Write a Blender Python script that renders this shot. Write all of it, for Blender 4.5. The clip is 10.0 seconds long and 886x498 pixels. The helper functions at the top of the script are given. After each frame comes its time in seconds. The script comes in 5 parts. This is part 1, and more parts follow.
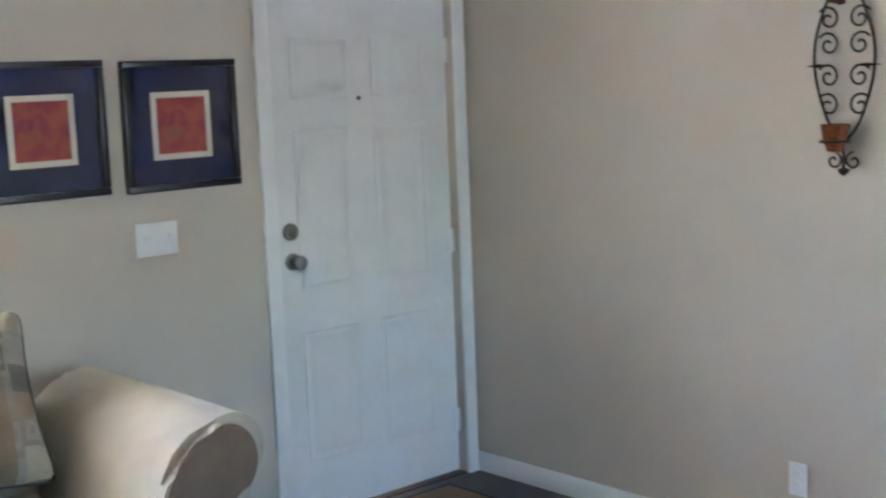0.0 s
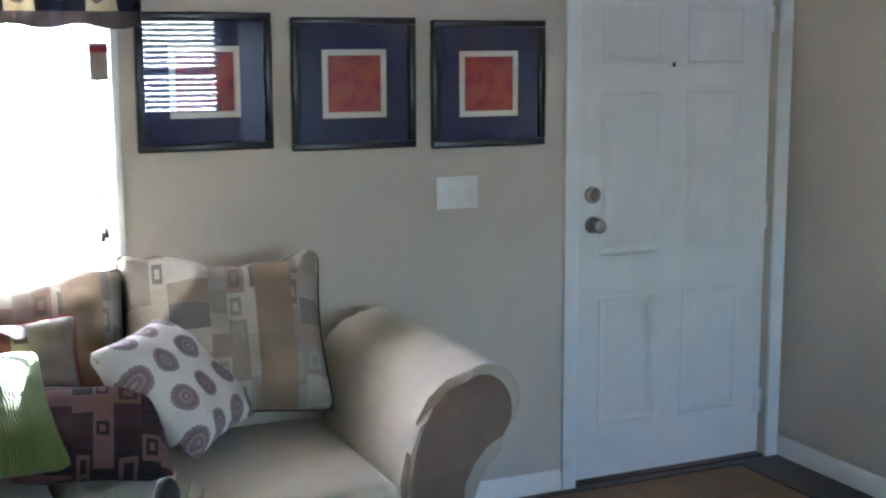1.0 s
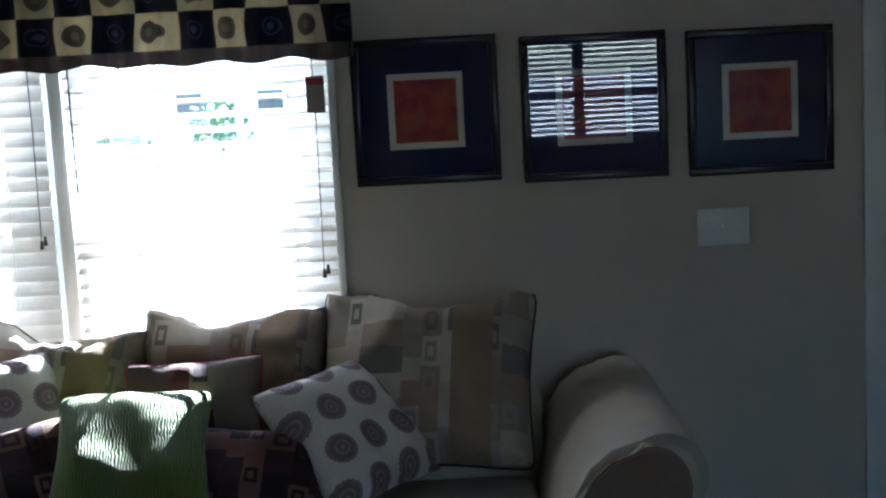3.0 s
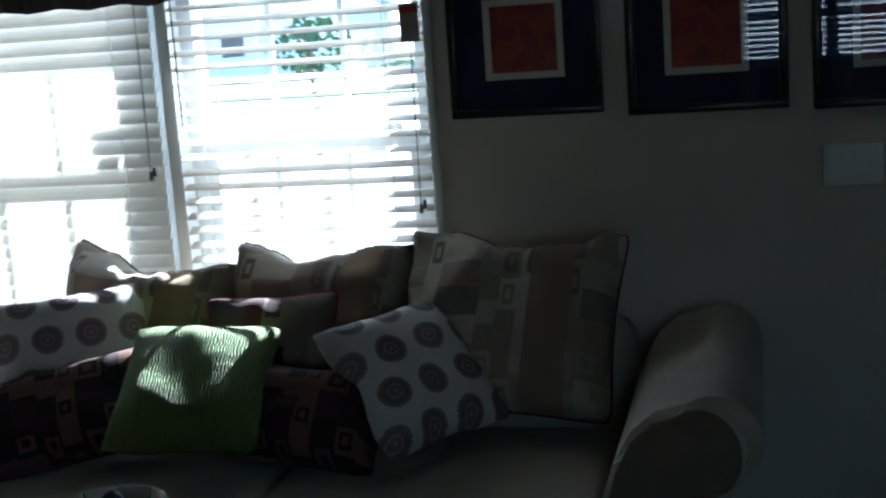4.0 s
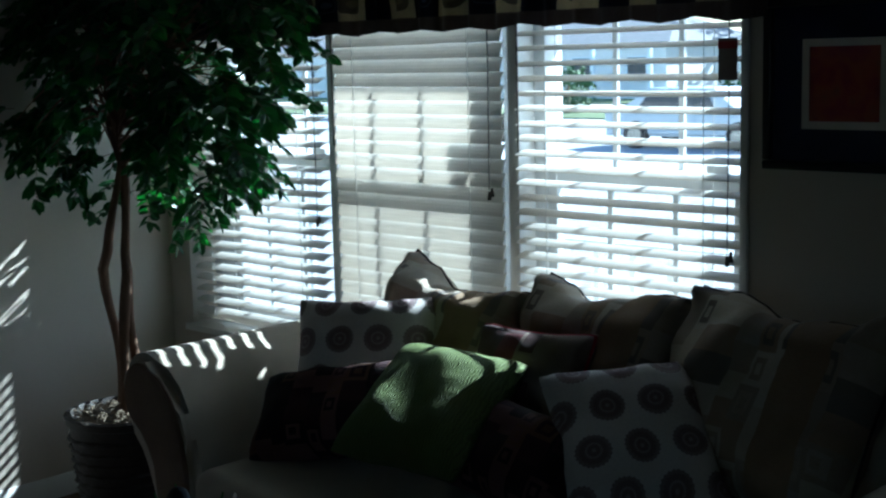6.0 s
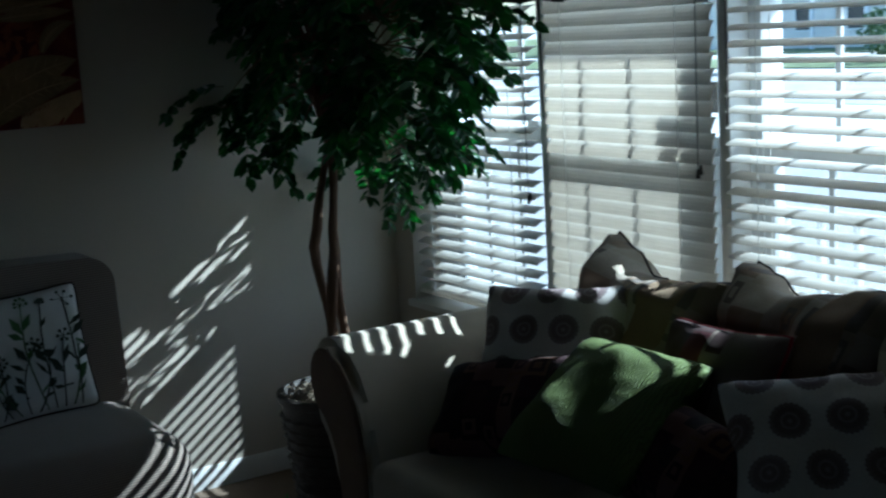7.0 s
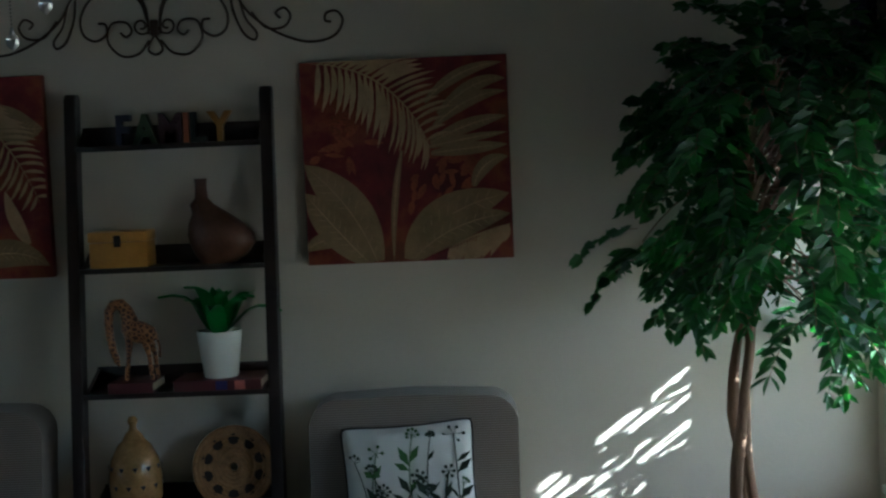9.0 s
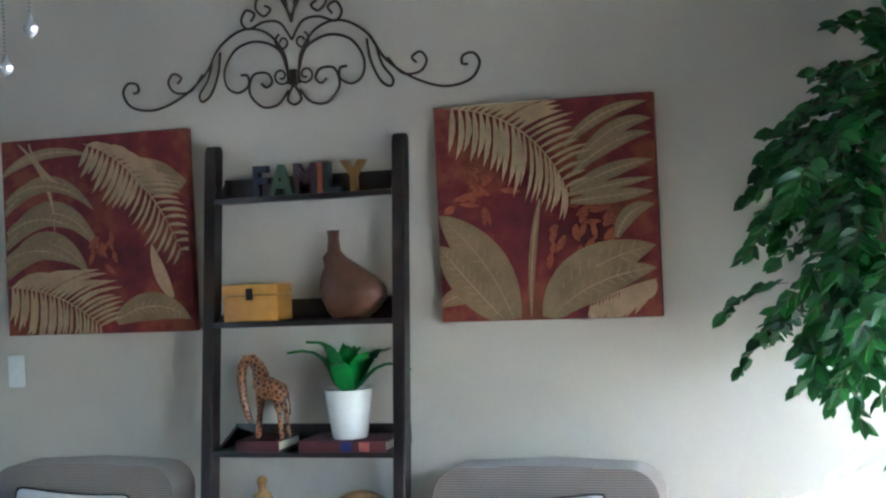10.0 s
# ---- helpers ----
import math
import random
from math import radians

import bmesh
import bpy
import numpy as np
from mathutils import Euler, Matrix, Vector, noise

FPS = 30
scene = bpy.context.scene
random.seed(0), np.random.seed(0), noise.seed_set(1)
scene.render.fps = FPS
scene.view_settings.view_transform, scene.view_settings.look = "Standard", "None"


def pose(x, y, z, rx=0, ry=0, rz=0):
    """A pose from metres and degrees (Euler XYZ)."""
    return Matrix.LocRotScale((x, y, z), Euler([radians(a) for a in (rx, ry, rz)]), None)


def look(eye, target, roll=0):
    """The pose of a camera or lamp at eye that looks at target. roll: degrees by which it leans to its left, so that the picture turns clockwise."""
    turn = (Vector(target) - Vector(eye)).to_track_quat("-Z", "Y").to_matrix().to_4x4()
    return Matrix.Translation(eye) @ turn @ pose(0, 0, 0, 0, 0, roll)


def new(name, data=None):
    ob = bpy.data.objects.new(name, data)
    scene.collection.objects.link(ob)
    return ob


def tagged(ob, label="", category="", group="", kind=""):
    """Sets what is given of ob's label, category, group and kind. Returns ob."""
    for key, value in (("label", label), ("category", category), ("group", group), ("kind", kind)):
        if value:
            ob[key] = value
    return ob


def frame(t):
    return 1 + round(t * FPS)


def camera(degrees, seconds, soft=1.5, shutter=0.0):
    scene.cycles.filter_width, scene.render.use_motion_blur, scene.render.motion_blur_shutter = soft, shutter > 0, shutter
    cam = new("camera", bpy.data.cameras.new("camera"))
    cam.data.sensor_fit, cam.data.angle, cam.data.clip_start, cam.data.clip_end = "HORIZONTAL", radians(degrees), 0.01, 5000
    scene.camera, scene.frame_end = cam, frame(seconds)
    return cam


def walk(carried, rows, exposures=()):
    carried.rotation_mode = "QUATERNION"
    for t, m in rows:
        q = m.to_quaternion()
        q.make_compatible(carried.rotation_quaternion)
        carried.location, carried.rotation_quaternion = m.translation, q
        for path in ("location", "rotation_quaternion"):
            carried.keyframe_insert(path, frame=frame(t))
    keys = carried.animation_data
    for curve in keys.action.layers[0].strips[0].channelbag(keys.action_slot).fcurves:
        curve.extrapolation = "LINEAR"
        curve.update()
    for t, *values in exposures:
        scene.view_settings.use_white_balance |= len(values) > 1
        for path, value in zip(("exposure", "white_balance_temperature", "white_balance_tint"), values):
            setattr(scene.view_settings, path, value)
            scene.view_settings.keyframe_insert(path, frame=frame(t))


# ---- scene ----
cam = camera(38.0, 10.0, soft=2.2, shutter=0.2)
PATH = [
    (0, (-3.685, -3.932, 1.719), (-2.363, -2.456, 1.444), -2.2),
    (0.5, (-3.563, -4.058, 1.714), (-2.52, -2.372, 1.457), -0.5),
    (1, (-3.434, -4.144, 1.712), (-2.613, -2.348, 1.395), -0.2),
    (1.5, (-3.206, -4.043, 1.8), (-2.529, -2.176, 1.56), -0.7),
    (2, (-2.949, -4.038, 1.754), (-2.446, -2.117, 1.51), -3.9),
    (2.5, (-2.671, -4.02, 1.704), (-2.491, -2.043, 1.463), -3.6),
    (2.7, (-2.55, -4.025, 1.694), (-2.449, -2.043, 1.446), -3.1),
    (3.8, (-1.941, -3.728, 1.7), (-2.253, -1.783, 1.353), -4.2),
    (4, (-1.799, -3.732, 1.679), (-2.248, -1.817, 1.318), -4.1),
    (4.5, (-1.5, -3.71, 1.718), (-2.225, -1.873, 1.403), -2.3),
    (5, (-1.288, -3.56, 1.681), (-2.25, -1.822, 1.446), -0.3),
    (6.3, (-0.855, -2.964, 1.678), (-2.304, -1.621, 1.364), -2.1),
    (6.5, (-0.856, -2.879, 1.673), (-2.361, -1.601, 1.355), -2.3),
    (7, (-0.848, -2.637, 1.707), (-2.514, -1.583, 1.365), -3.4),
    (7.5, (-0.808, -2.386, 1.745), (-2.629, -1.64, 1.39), -4.1),
    (8, (-0.757, -2.141, 1.75), (-2.669, -1.664, 1.412), -3.9),
    (8.5, (-0.769, -1.804, 1.764), (-2.741, -1.548, 1.547), -2.7),
    (9, (-0.899, -1.325, 1.815), (-2.892, -1.4, 1.665), -2.5),
    (9.5, (-1.055, -0.985, 1.703), (-3.017, -1.368, 1.624), -3.0),
    (10, (-1.322, -0.734, 1.682), (-3.236, -1.313, 1.682), -2.6),
]
# exposure of the clip's camera, in stops
EXPO = [(0.0, 7.0, 5450, 13), (1.0, 6.6, 5250, 13), (1.5, 5.95, 5250, 11), (2.5, 5.0, 5100, 8), (4.0, 3.25, 4850, 0), (4.5, 3.0, 4800, -2),
        (5.0, 2.6, 4750, -5), (6.5, 1.8, 4750, -6), (7.5, 1.55, 4750, -6), (8.0, 2.05, 4900, -5), (8.5, 3.12, 5000, -5), (9.0, 3.7, 5000, -5), (9.5, 5.0, 4950, 2), (10.0, 6.1, 4900, 4)]
walk(cam, [(t, look(eye, target, roll)) for t, eye, target, roll in PATH], EXPO)

# ---- light: sun and sky through the windows ----
SUN_WAY = Vector((-0.35, -1.0, -0.755)).normalized()
world = bpy.data.worlds.new("world")
scene.world = world
world.use_nodes = True
wn = world.node_tree
sky = wn.nodes.new("ShaderNodeTexSky")
sky.sky_type, sky.sun_disc = "NISHITA", False
sky.sun_elevation = math.asin(-SUN_WAY.z)
sky.sun_rotation = math.atan2(-SUN_WAY.x, -SUN_WAY.y)
wn.links.new(sky.outputs[0], wn.nodes["Background"].inputs[0])
wn.nodes["Background"].inputs[1].default_value = 0.10
sun = new("sun", bpy.data.lights.new("sun", "SUN"))
sun.data.energy, sun.data.angle, sun.data.color = 5.0, radians(0.5), (1.0, 0.94, 0.85)
sun.matrix_world = SUN_WAY.to_track_quat("-Z", "Y").to_matrix().to_4x4()


def window_light(name, m, w, h, watts):
    """Sky light that stands in a window's opening."""
    ob = new(name, bpy.data.lights.new(name, "AREA"))
    ob.data.shape, ob.data.size, ob.data.size_y, ob.data.energy, ob.data.color = "RECTANGLE", w, h, watts, (0.86, 0.94, 1.0)
    ob.matrix_world = m
    return ob


window_light("south_window_light", look((-0.95, -8.36, 1.43), (-0.95, -7.0, 1.35)), 1.5, 1.0, 0.3)


# ---- materials ----
def shade(name, rough=0.6, metal=0.0, **more):
    m = bpy.data.materials.new(name)
    m.use_nodes = True
    b = m.node_tree.nodes["Principled BSDF"]
    b.inputs["Roughness"].default_value, b.inputs["Metallic"].default_value = rough, metal
    for key, v in more.items():
        b.inputs[key.replace("_", " ")].default_value = v
    return m, m.node_tree, b


def ramp(nt, stops, fac, hard=False):
    r = nt.nodes.new("ShaderNodeValToRGB")
    r.color_ramp.interpolation = "CONSTANT" if hard else "LINEAR"
    while len(r.color_ramp.elements) < len(stops):
        r.color_ramp.elements.new(0.5)
    for e, (p, c) in zip(r.color_ramp.elements, stops):
        e.position, e.color = p, (*c, 1)
    nt.links.new(fac, r.inputs[0])
    return r.outputs[0]


def coords(nt, kind="Object", scale=(1, 1, 1)):
    tc, mp = nt.nodes.new("ShaderNodeTexCoord"), nt.nodes.new("ShaderNodeMapping")
    mp.inputs["Scale"].default_value = scale
    nt.links.new(tc.outputs[kind], mp.inputs[0])
    return mp.outputs[0]


def noise_tex(nt, vec, scale, detail=4.0, rough=0.6):
    n = nt.nodes.new("ShaderNodeTexNoise")
    n.inputs["Scale"].default_value, n.inputs["Detail"].default_value, n.inputs["Roughness"].default_value = scale, detail, rough
    nt.links.new(vec, n.inputs["Vector"])
    return n.outputs["Fac"]


def math_node(nt, op, a, b=None, c=None):
    n = nt.nodes.new("ShaderNodeMath")
    n.operation = op
    for i, v in enumerate((a, b, c)):
        if v is None:
            continue
        if isinstance(v, (int, float)):
            n.inputs[i].default_value = v
        else:
            nt.links.new(v, n.inputs[i])
    return n.outputs[0]


def mixc(nt, fac, a, b, mode="MIX"):
    n = nt.nodes.new("ShaderNodeMix")
    n.data_type, n.blend_type = "RGBA", mode
    for i, v in ((0, fac), (6, a), (7, b)):
        if isinstance(v, (int, float)):
            n.inputs[i].default_value = v
        elif isinstance(v, tuple):
            n.inputs[i].default_value = (*v, 1)
        else:
            nt.links.new(v, n.inputs[i])
    return n.outputs[2]


def relief(nt, bsdf, height, strength=0.3, dist=0.002):
    b = nt.nodes.new("ShaderNodeBump")
    b.inputs["Strength"].default_value, b.inputs["Distance"].default_value = strength, dist
    nt.links.new(height, b.inputs["Height"])
    nt.links.new(b.outputs[0], bsdf.inputs["Normal"])


def plain(name, col, rough=0.6, metal=0.0, vary=0.12, scale=6.0, grain=180.0, bump=0.2, dist=0.001, stretch=(1, 1, 1), **more):
    """A surface with variation at two scales and fine relief."""
    m, nt, b = shade(name, rough, metal, **more)
    v = coords(nt, "Object", stretch)
    big, fine = noise_tex(nt, v, scale), noise_tex(nt, v, grain, 3)
    dark, light = tuple(c * (1 - vary) for c in col), tuple(min(1, c * (1 + vary)) for c in col)
    c1 = ramp(nt, [(0.3, dark), (0.7, light)], big)
    c2 = mixc(nt, 0.35 * vary / 0.12 * 0.3, c1, ramp(nt, [(0.35, tuple(c * 0.6 for c in col)), (0.65, light)], fine))
    nt.links.new(c2, b.inputs["Base Color"])
    if bump:
        relief(nt, b, fine, bump, dist)
    return m


def woven(name, col, other, pitch=0.004, ribs=False, rough=0.95, vary=0.1):
    """Woven upholstery: a small check of threads, or horizontal ribs."""
    m, nt, b = shade(name, rough)
    b.inputs["Sheen Weight"].default_value = 0.25
    v = coords(nt)
    sep = nt.nodes.new("ShaderNodeSeparateXYZ")
    nt.links.new(v, sep.inputs[0])
    k = 2 * math.pi / pitch
    wz = math_node(nt, "SINE", math_node(nt, "MULTIPLY", math_node(nt, "MULTIPLY_ADD", sep.outputs[1], 0.8, sep.outputs[2]) if ribs else sep.outputs[2], k))
    wy = math_node(nt, "SINE", math_node(nt, "MULTIPLY", math_node(nt, "ADD", sep.outputs[1], sep.outputs[0]), k))
    h = wz if ribs else math_node(nt, "MULTIPLY", wz, wy)
    if ribs:
        h = math_node(nt, "ADD", h, math_node(nt, "MULTIPLY", wy, 0.35))
    f = math_node(nt, "MULTIPLY_ADD", h, 0.35, 0.5)
    big = noise_tex(nt, v, 5)
    col_n = ramp(nt, [(0.2, other), (0.75, col)], f)
    col_n = mixc(nt, 1.0, col_n, ramp(nt, [(0.3, (1 - vary,) * 3), (0.7, (1, 1, 1))], big), "MULTIPLY")
    nt.links.new(col_n, b.inputs["Base Color"])
    relief(nt, b, f, 0.5, 0.0015)
    return m


def patchwork(name, cols, cell, rough=0.9, squash=1.0, warp=0.3, contrast=0.3, panel=None):
    """Cloth with a patchwork of uneven blocks in several colours, some with a smaller block inside."""
    m, nt, b = shade(name, rough)
    v = coords(nt, "Object", (1 / cell, 1 / (cell * squash), 1))
    sep = nt.nodes.new("ShaderNodeSeparateXYZ")
    nt.links.new(v, sep.inputs[0])
    x, y = sep.outputs[0], sep.outputs[1]
    u = math_node(nt, "ADD", x, math_node(nt, "MULTIPLY", math_node(nt, "SINE", math_node(nt, "MULTIPLY", x, 2.3)), warp))
    band = math_node(nt, "FLOOR", u)
    w = math_node(nt, "ADD", math_node(nt, "MULTIPLY", y, math_node(nt, "MULTIPLY_ADD", math_node(nt, "SINE", math_node(nt, "MULTIPLY", band, 5.1)), warp, 1.0)), math_node(nt, "MULTIPLY", band, 0.37))
    fl = [math_node(nt, "FLOOR", q) for q in (u, w)]
    fr = [math_node(nt, "FRACT", q) for q in (u, w)]
    comb = nt.nodes.new("ShaderNodeCombineXYZ")
    nt.links.new(fl[0], comb.inputs[0]), nt.links.new(fl[1], comb.inputs[1])
    wn1 = nt.nodes.new("ShaderNodeTexWhiteNoise")
    nt.links.new(comb.outputs[0], wn1.inputs[0])
    edge = math_node(nt, "MAXIMUM", *[math_node(nt, "ABSOLUTE", math_node(nt, "SUBTRACT", f, 0.5)) for f in fr])
    n = len(cols)
    outer = ramp(nt, [(i / n, c) for i, c in enumerate(cols)], wn1.outputs[0], True)
    shift = math_node(nt, "FRACT", math_node(nt, "MULTIPLY", wn1.outputs[0], 3.7))
    inner = ramp(nt, [(i / n, c) for i, c in enumerate(cols)], shift, True)
    some = math_node(nt, "GREATER_THAN", math_node(nt, "FRACT", math_node(nt, "MULTIPLY", wn1.outputs[0], 7.3)), 0.45)
    col = mixc(nt, math_node(nt, "MULTIPLY", math_node(nt, "LESS_THAN", edge, 0.32), some), outer, inner)
    col = mixc(nt, math_node(nt, "MULTIPLY", math_node(nt, "LESS_THAN", edge, 0.16), some), col, outer)
    if panel:
        inside = math_node(nt, "MULTIPLY", math_node(nt, "GREATER_THAN", x, panel[0] / cell), math_node(nt, "LESS_THAN", x, panel[1] / cell))
        col = mixc(nt, inside, col, panel[2])
    thread = noise_tex(nt, coords(nt, "Object", (1, 14, 1)), 80, 3)
    stain = noise_tex(nt, coords(nt), 7, 4)
    col = mixc(nt, contrast, col, ramp(nt, [(0.3, (0.25, 0.22, 0.2)), (0.7, (1, 1, 1))], thread), "MULTIPLY")
    col = mixc(nt, 0.3, col, ramp(nt, [(0.35, (0.45, 0.42, 0.4)), (0.65, (1, 1, 1))], stain), "MULTIPLY")
    nt.links.new(col, b.inputs["Base Color"])
    relief(nt, b, thread, 0.5, 0.0015)
    return m


def medallions(name, ground, ink, pitch=0.125, rough=0.85):
    """Cotton printed with rows of round ring medallions."""
    m, nt, b = shade(name, rough)
    v = coords(nt, "Object", (1 / pitch, 1 / pitch, 1))
    sep = nt.nodes.new("ShaderNodeSeparateXYZ")
    nt.links.new(v, sep.inputs[0])
    row = math_node(nt, "FLOOR", sep.outputs[1])
    u = math_node(nt, "ADD", sep.outputs[0], math_node(nt, "MULTIPLY", math_node(nt, "MODULO", row, 2.0), 0.5))
    fx = math_node(nt, "SUBTRACT", math_node(nt, "FRACT", u), 0.5)
    fy = math_node(nt, "SUBTRACT", math_node(nt, "FRACT", sep.outputs[1]), 0.5)
    r = math_node(nt, "SQRT", math_node(nt, "ADD", math_node(nt, "MULTIPLY", fx, fx), math_node(nt, "MULTIPLY", fy, fy)))
    a = math_node(nt, "ARCTAN2", fy, fx)
    r = math_node(nt, "ADD", r, math_node(nt, "MULTIPLY", math_node(nt, "SINE", math_node(nt, "MULTIPLY", a, 22.0)), 0.014))
    pale, dim = tuple(0.3 * g + 0.7 * i for g, i in zip(ground, ink)), tuple(0.12 * g + 0.88 * i for g, i in zip(ground, ink))
    col = ramp(nt, [(0, pale), (0.04, ink), (0.13, pale), (0.165, ink), (0.285, dim), (0.36, ground)], r, True)
    soft = noise_tex(nt, coords(nt), 160, 3)
    col = mixc(nt, 0.25, col, ramp(nt, [(0.3, (0.5, 0.5, 0.5)), (0.7, (1, 1, 1))], soft), "MULTIPLY")
    nt.links.new(col, b.inputs["Base Color"])
    relief(nt, b, soft, 0.25, 0.001)
    return m


M = {}
M["wall"] = plain("wall_paint", (0.56, 0.505, 0.43), 0.85, vary=0.05, scale=1.4, grain=70, bump=0.35, dist=0.0015)
M["ceiling"] = plain("ceiling_paint", (0.75, 0.72, 0.66), 0.9, vary=0.04, grain=50, bump=0.4, dist=0.002)
M["white"] = plain("white_trim_paint", (0.78, 0.78, 0.77), 0.4, vary=0.04, grain=40, bump=0.06)
M["doorpaint"] = plain("white_door_paint", (0.75, 0.745, 0.735), 0.42, vary=0.04, grain=30, bump=0.08)
M["vinyl"] = plain("white_window_vinyl", (0.72, 0.74, 0.76), 0.45, vary=0.04, bump=0.0)
M["carpet"] = plain("beige_carpet", (0.20, 0.15, 0.105), 1.0, vary=0.18, scale=3, grain=260, bump=0.9, dist=0.006)
M["entry"] = plain("dark_entry_floor", (0.06, 0.04, 0.032), 0.45, vary=0.3, scale=4, grain=60, stretch=(1, 8, 1))
M["rug"] = plain("tan_entry_rug", (0.24, 0.15, 0.085), 1.0, vary=0.16, scale=9, grain=240, bump=0.8, dist=0.004)
M["steel"] = plain("satin_nickel", (0.27, 0.25, 0.225), 0.28, 1.0, vary=0.1, bump=0.0)
M["black_metal"] = plain("black_iron", (0.03, 0.024, 0.02), 0.5, 0.8, vary=0.3, bump=0.2)
M["bronze"] = plain("dark_bronze_wire", (0.065, 0.042, 0.032), 0.5, 0.6, vary=0.3, bump=0.2)
M["espresso"] = plain("espresso_wood", (0.022, 0.013, 0.011), 0.38, vary=0.35, scale=5, grain=50, stretch=(1, 1, 0.1), bump=0.12)
M["black_frame"] = plain("black_picture_frame", (0.012, 0.011, 0.014), 0.3, vary=0.2, bump=0.05)
M["navy_mat"] = plain("navy_mat_board", (0.011, 0.014, 0.06), 0.9, vary=0.15, bump=0.1)
M["ivory_mat"] = plain("ivory_mat_board", (0.68, 0.63, 0.55), 0.8, vary=0.06, bump=0.1)
M["cream"] = woven("cream_upholstery", (0.60, 0.54, 0.44), (0.40, 0.34, 0.25), 0.008, vary=0.2)
M["tanfab"] = plain("brown_upholstery", (0.19, 0.135, 0.098), 0.95, vary=0.2, grain=200, bump=0.5)
M["ribbed"] = woven("grey_ribbed_upholstery", (0.31, 0.255, 0.215), (0.14, 0.112, 0.092), 0.0085, ribs=True)
M["piping"] = plain("dark_piping", (0.035, 0.025, 0.02), 0.8, vary=0.2, bump=0.3)
M["patch"] = patchwork("beige_patchwork", [(0.50, 0.43, 0.33), (0.34, 0.29, 0.23), (0.35, 0.27, 0.195), (0.22, 0.19, 0.165), (0.54, 0.48, 0.39), (0.40, 0.35, 0.29), (0.40, 0.335, 0.26)], 0.078, squash=1.2, panel=(0.085, 0.2, (0.32, 0.235, 0.15)))
M["geo"] = patchwork("brown_geometric", [(0.03, 0.015, 0.015), (0.16, 0.08, 0.072), (0.05, 0.02, 0.025), (0.16, 0.08, 0.05), (0.02, 0.012, 0.012)], 0.06, warp=0.12)
M["burgundy"] = patchwork("burgundy_stripe", [(0.10, 0.02, 0.03), (0.06, 0.03, 0.03), (0.2, 0.16, 0.13), (0.12, 0.04, 0.05)], 0.09, squash=5.0)
M["red"] = plain("red_trim", (0.32, 0.03, 0.05), 0.8)
M["medal"] = medallions("white_medallion_cotton", (0.66, 0.62, 0.59), (0.20, 0.15, 0.155), 0.118)
M["botanic"] = plain("white_cotton", (0.72, 0.71, 0.70), 0.85, vary=0.05, grain=220, bump=0.3)
M["ink"] = plain("botanical_print_ink", (0.035, 0.05, 0.035), 0.85, vary=0.4, scale=14)
M["ink_green"] = plain("green_print_ink", (0.07, 0.15, 0.05), 0.85, vary=0.4, scale=14)
M["bark"] = plain("brown_bark", (0.13, 0.075, 0.045), 0.85, vary=0.35, scale=20, grain=90, bump=0.8, dist=0.004, stretch=(1, 1, 0.15))
M["wicker"] = plain("dark_wicker", (0.03, 0.024, 0.02), 0.6, vary=0.4, scale=40, grain=120, bump=0.8, dist=0.004)
M["moss"] = plain("dried_moss", (0.26, 0.21, 0.15), 1.0, vary=0.4, scale=30, bump=0.9, dist=0.006)
M["ceramic"] = plain("white_ceramic", (0.78, 0.77, 0.74), 0.25, vary=0.03, bump=0.0)
M["succulent"] = plain("succulent_green", (0.055, 0.30, 0.06), 0.35, vary=0.35, scale=12, bump=0.1)
M["vase"] = plain("brown_vase_clay", (0.105, 0.045, 0.026), 0.4, vary=0.35, scale=9, grain=60, bump=0.25)
M["boxwood"] = plain("golden_box_wood", (0.5, 0.25, 0.05), 0.4, vary=0.2, scale=10, grain=60, stretch=(1, 0.15, 1))
M["glaze"] = plain("tan_pierced_glaze", (0.34, 0.2, 0.08), 0.15, vary=0.35, scale=25, bump=0.1)
M["amber"] = plain("amber_glaze", (0.4, 0.15, 0.02), 0.12, vary=0.3, scale=14, bump=0.05)
M["cup_brown"] = plain("mottled_brown_glass", (0.13, 0.045, 0.018), 0.15, vary=0.75, scale=22, bump=0.05)
M["basket"] = plain("woven_basket", (0.32, 0.17, 0.07), 0.7, vary=0.4, scale=22, grain=120, bump=0.8, dist=0.004)
M["book"] = plain("dark_red_book_cloth", (0.09, 0.02, 0.022), 0.6, vary=0.2)
M["pages"] = plain("book_pages", (0.6, 0.52, 0.4), 0.9, vary=0.1)
M["siding"] = plain("pale_siding", (0.7, 0.68, 0.65), 0.8, vary=0.06)
M["roof"] = plain("grey_shingle", (0.17, 0.165, 0.165), 0.9, vary=0.3)
M["asphalt"] = plain("grey_street", (0.32, 0.32, 0.33), 0.9, vary=0.15, scale=0.6, grain=25)
M["grass"] = plain("lawn_grass", (0.12, 0.15, 0.06), 1.0, vary=0.4, scale=1.2, grain=30)
M["hedge"] = plain("shrub_leaves", (0.05, 0.09, 0.03), 0.8, vary=0.4, scale=10)
M["concrete"] = plain("pale_concrete", (0.45, 0.44, 0.42), 0.9, vary=0.1, scale=2, grain=40)
M["darkglass"] = plain("dark_window_glass", (0.03, 0.035, 0.04), 0.1, vary=0.1, bump=0.0)
M["carpaint"] = plain("silver_car_paint", (0.4, 0.42, 0.45), 0.3, 0.3, vary=0.03, bump=0.0)
M["cord"] = plain("white_cord", (0.7, 0.7, 0.68), 0.8, bump=0.0)
M["tassel"] = plain("dark_cord_tassel", (0.08, 0.07, 0.06), 0.6, bump=0.0)
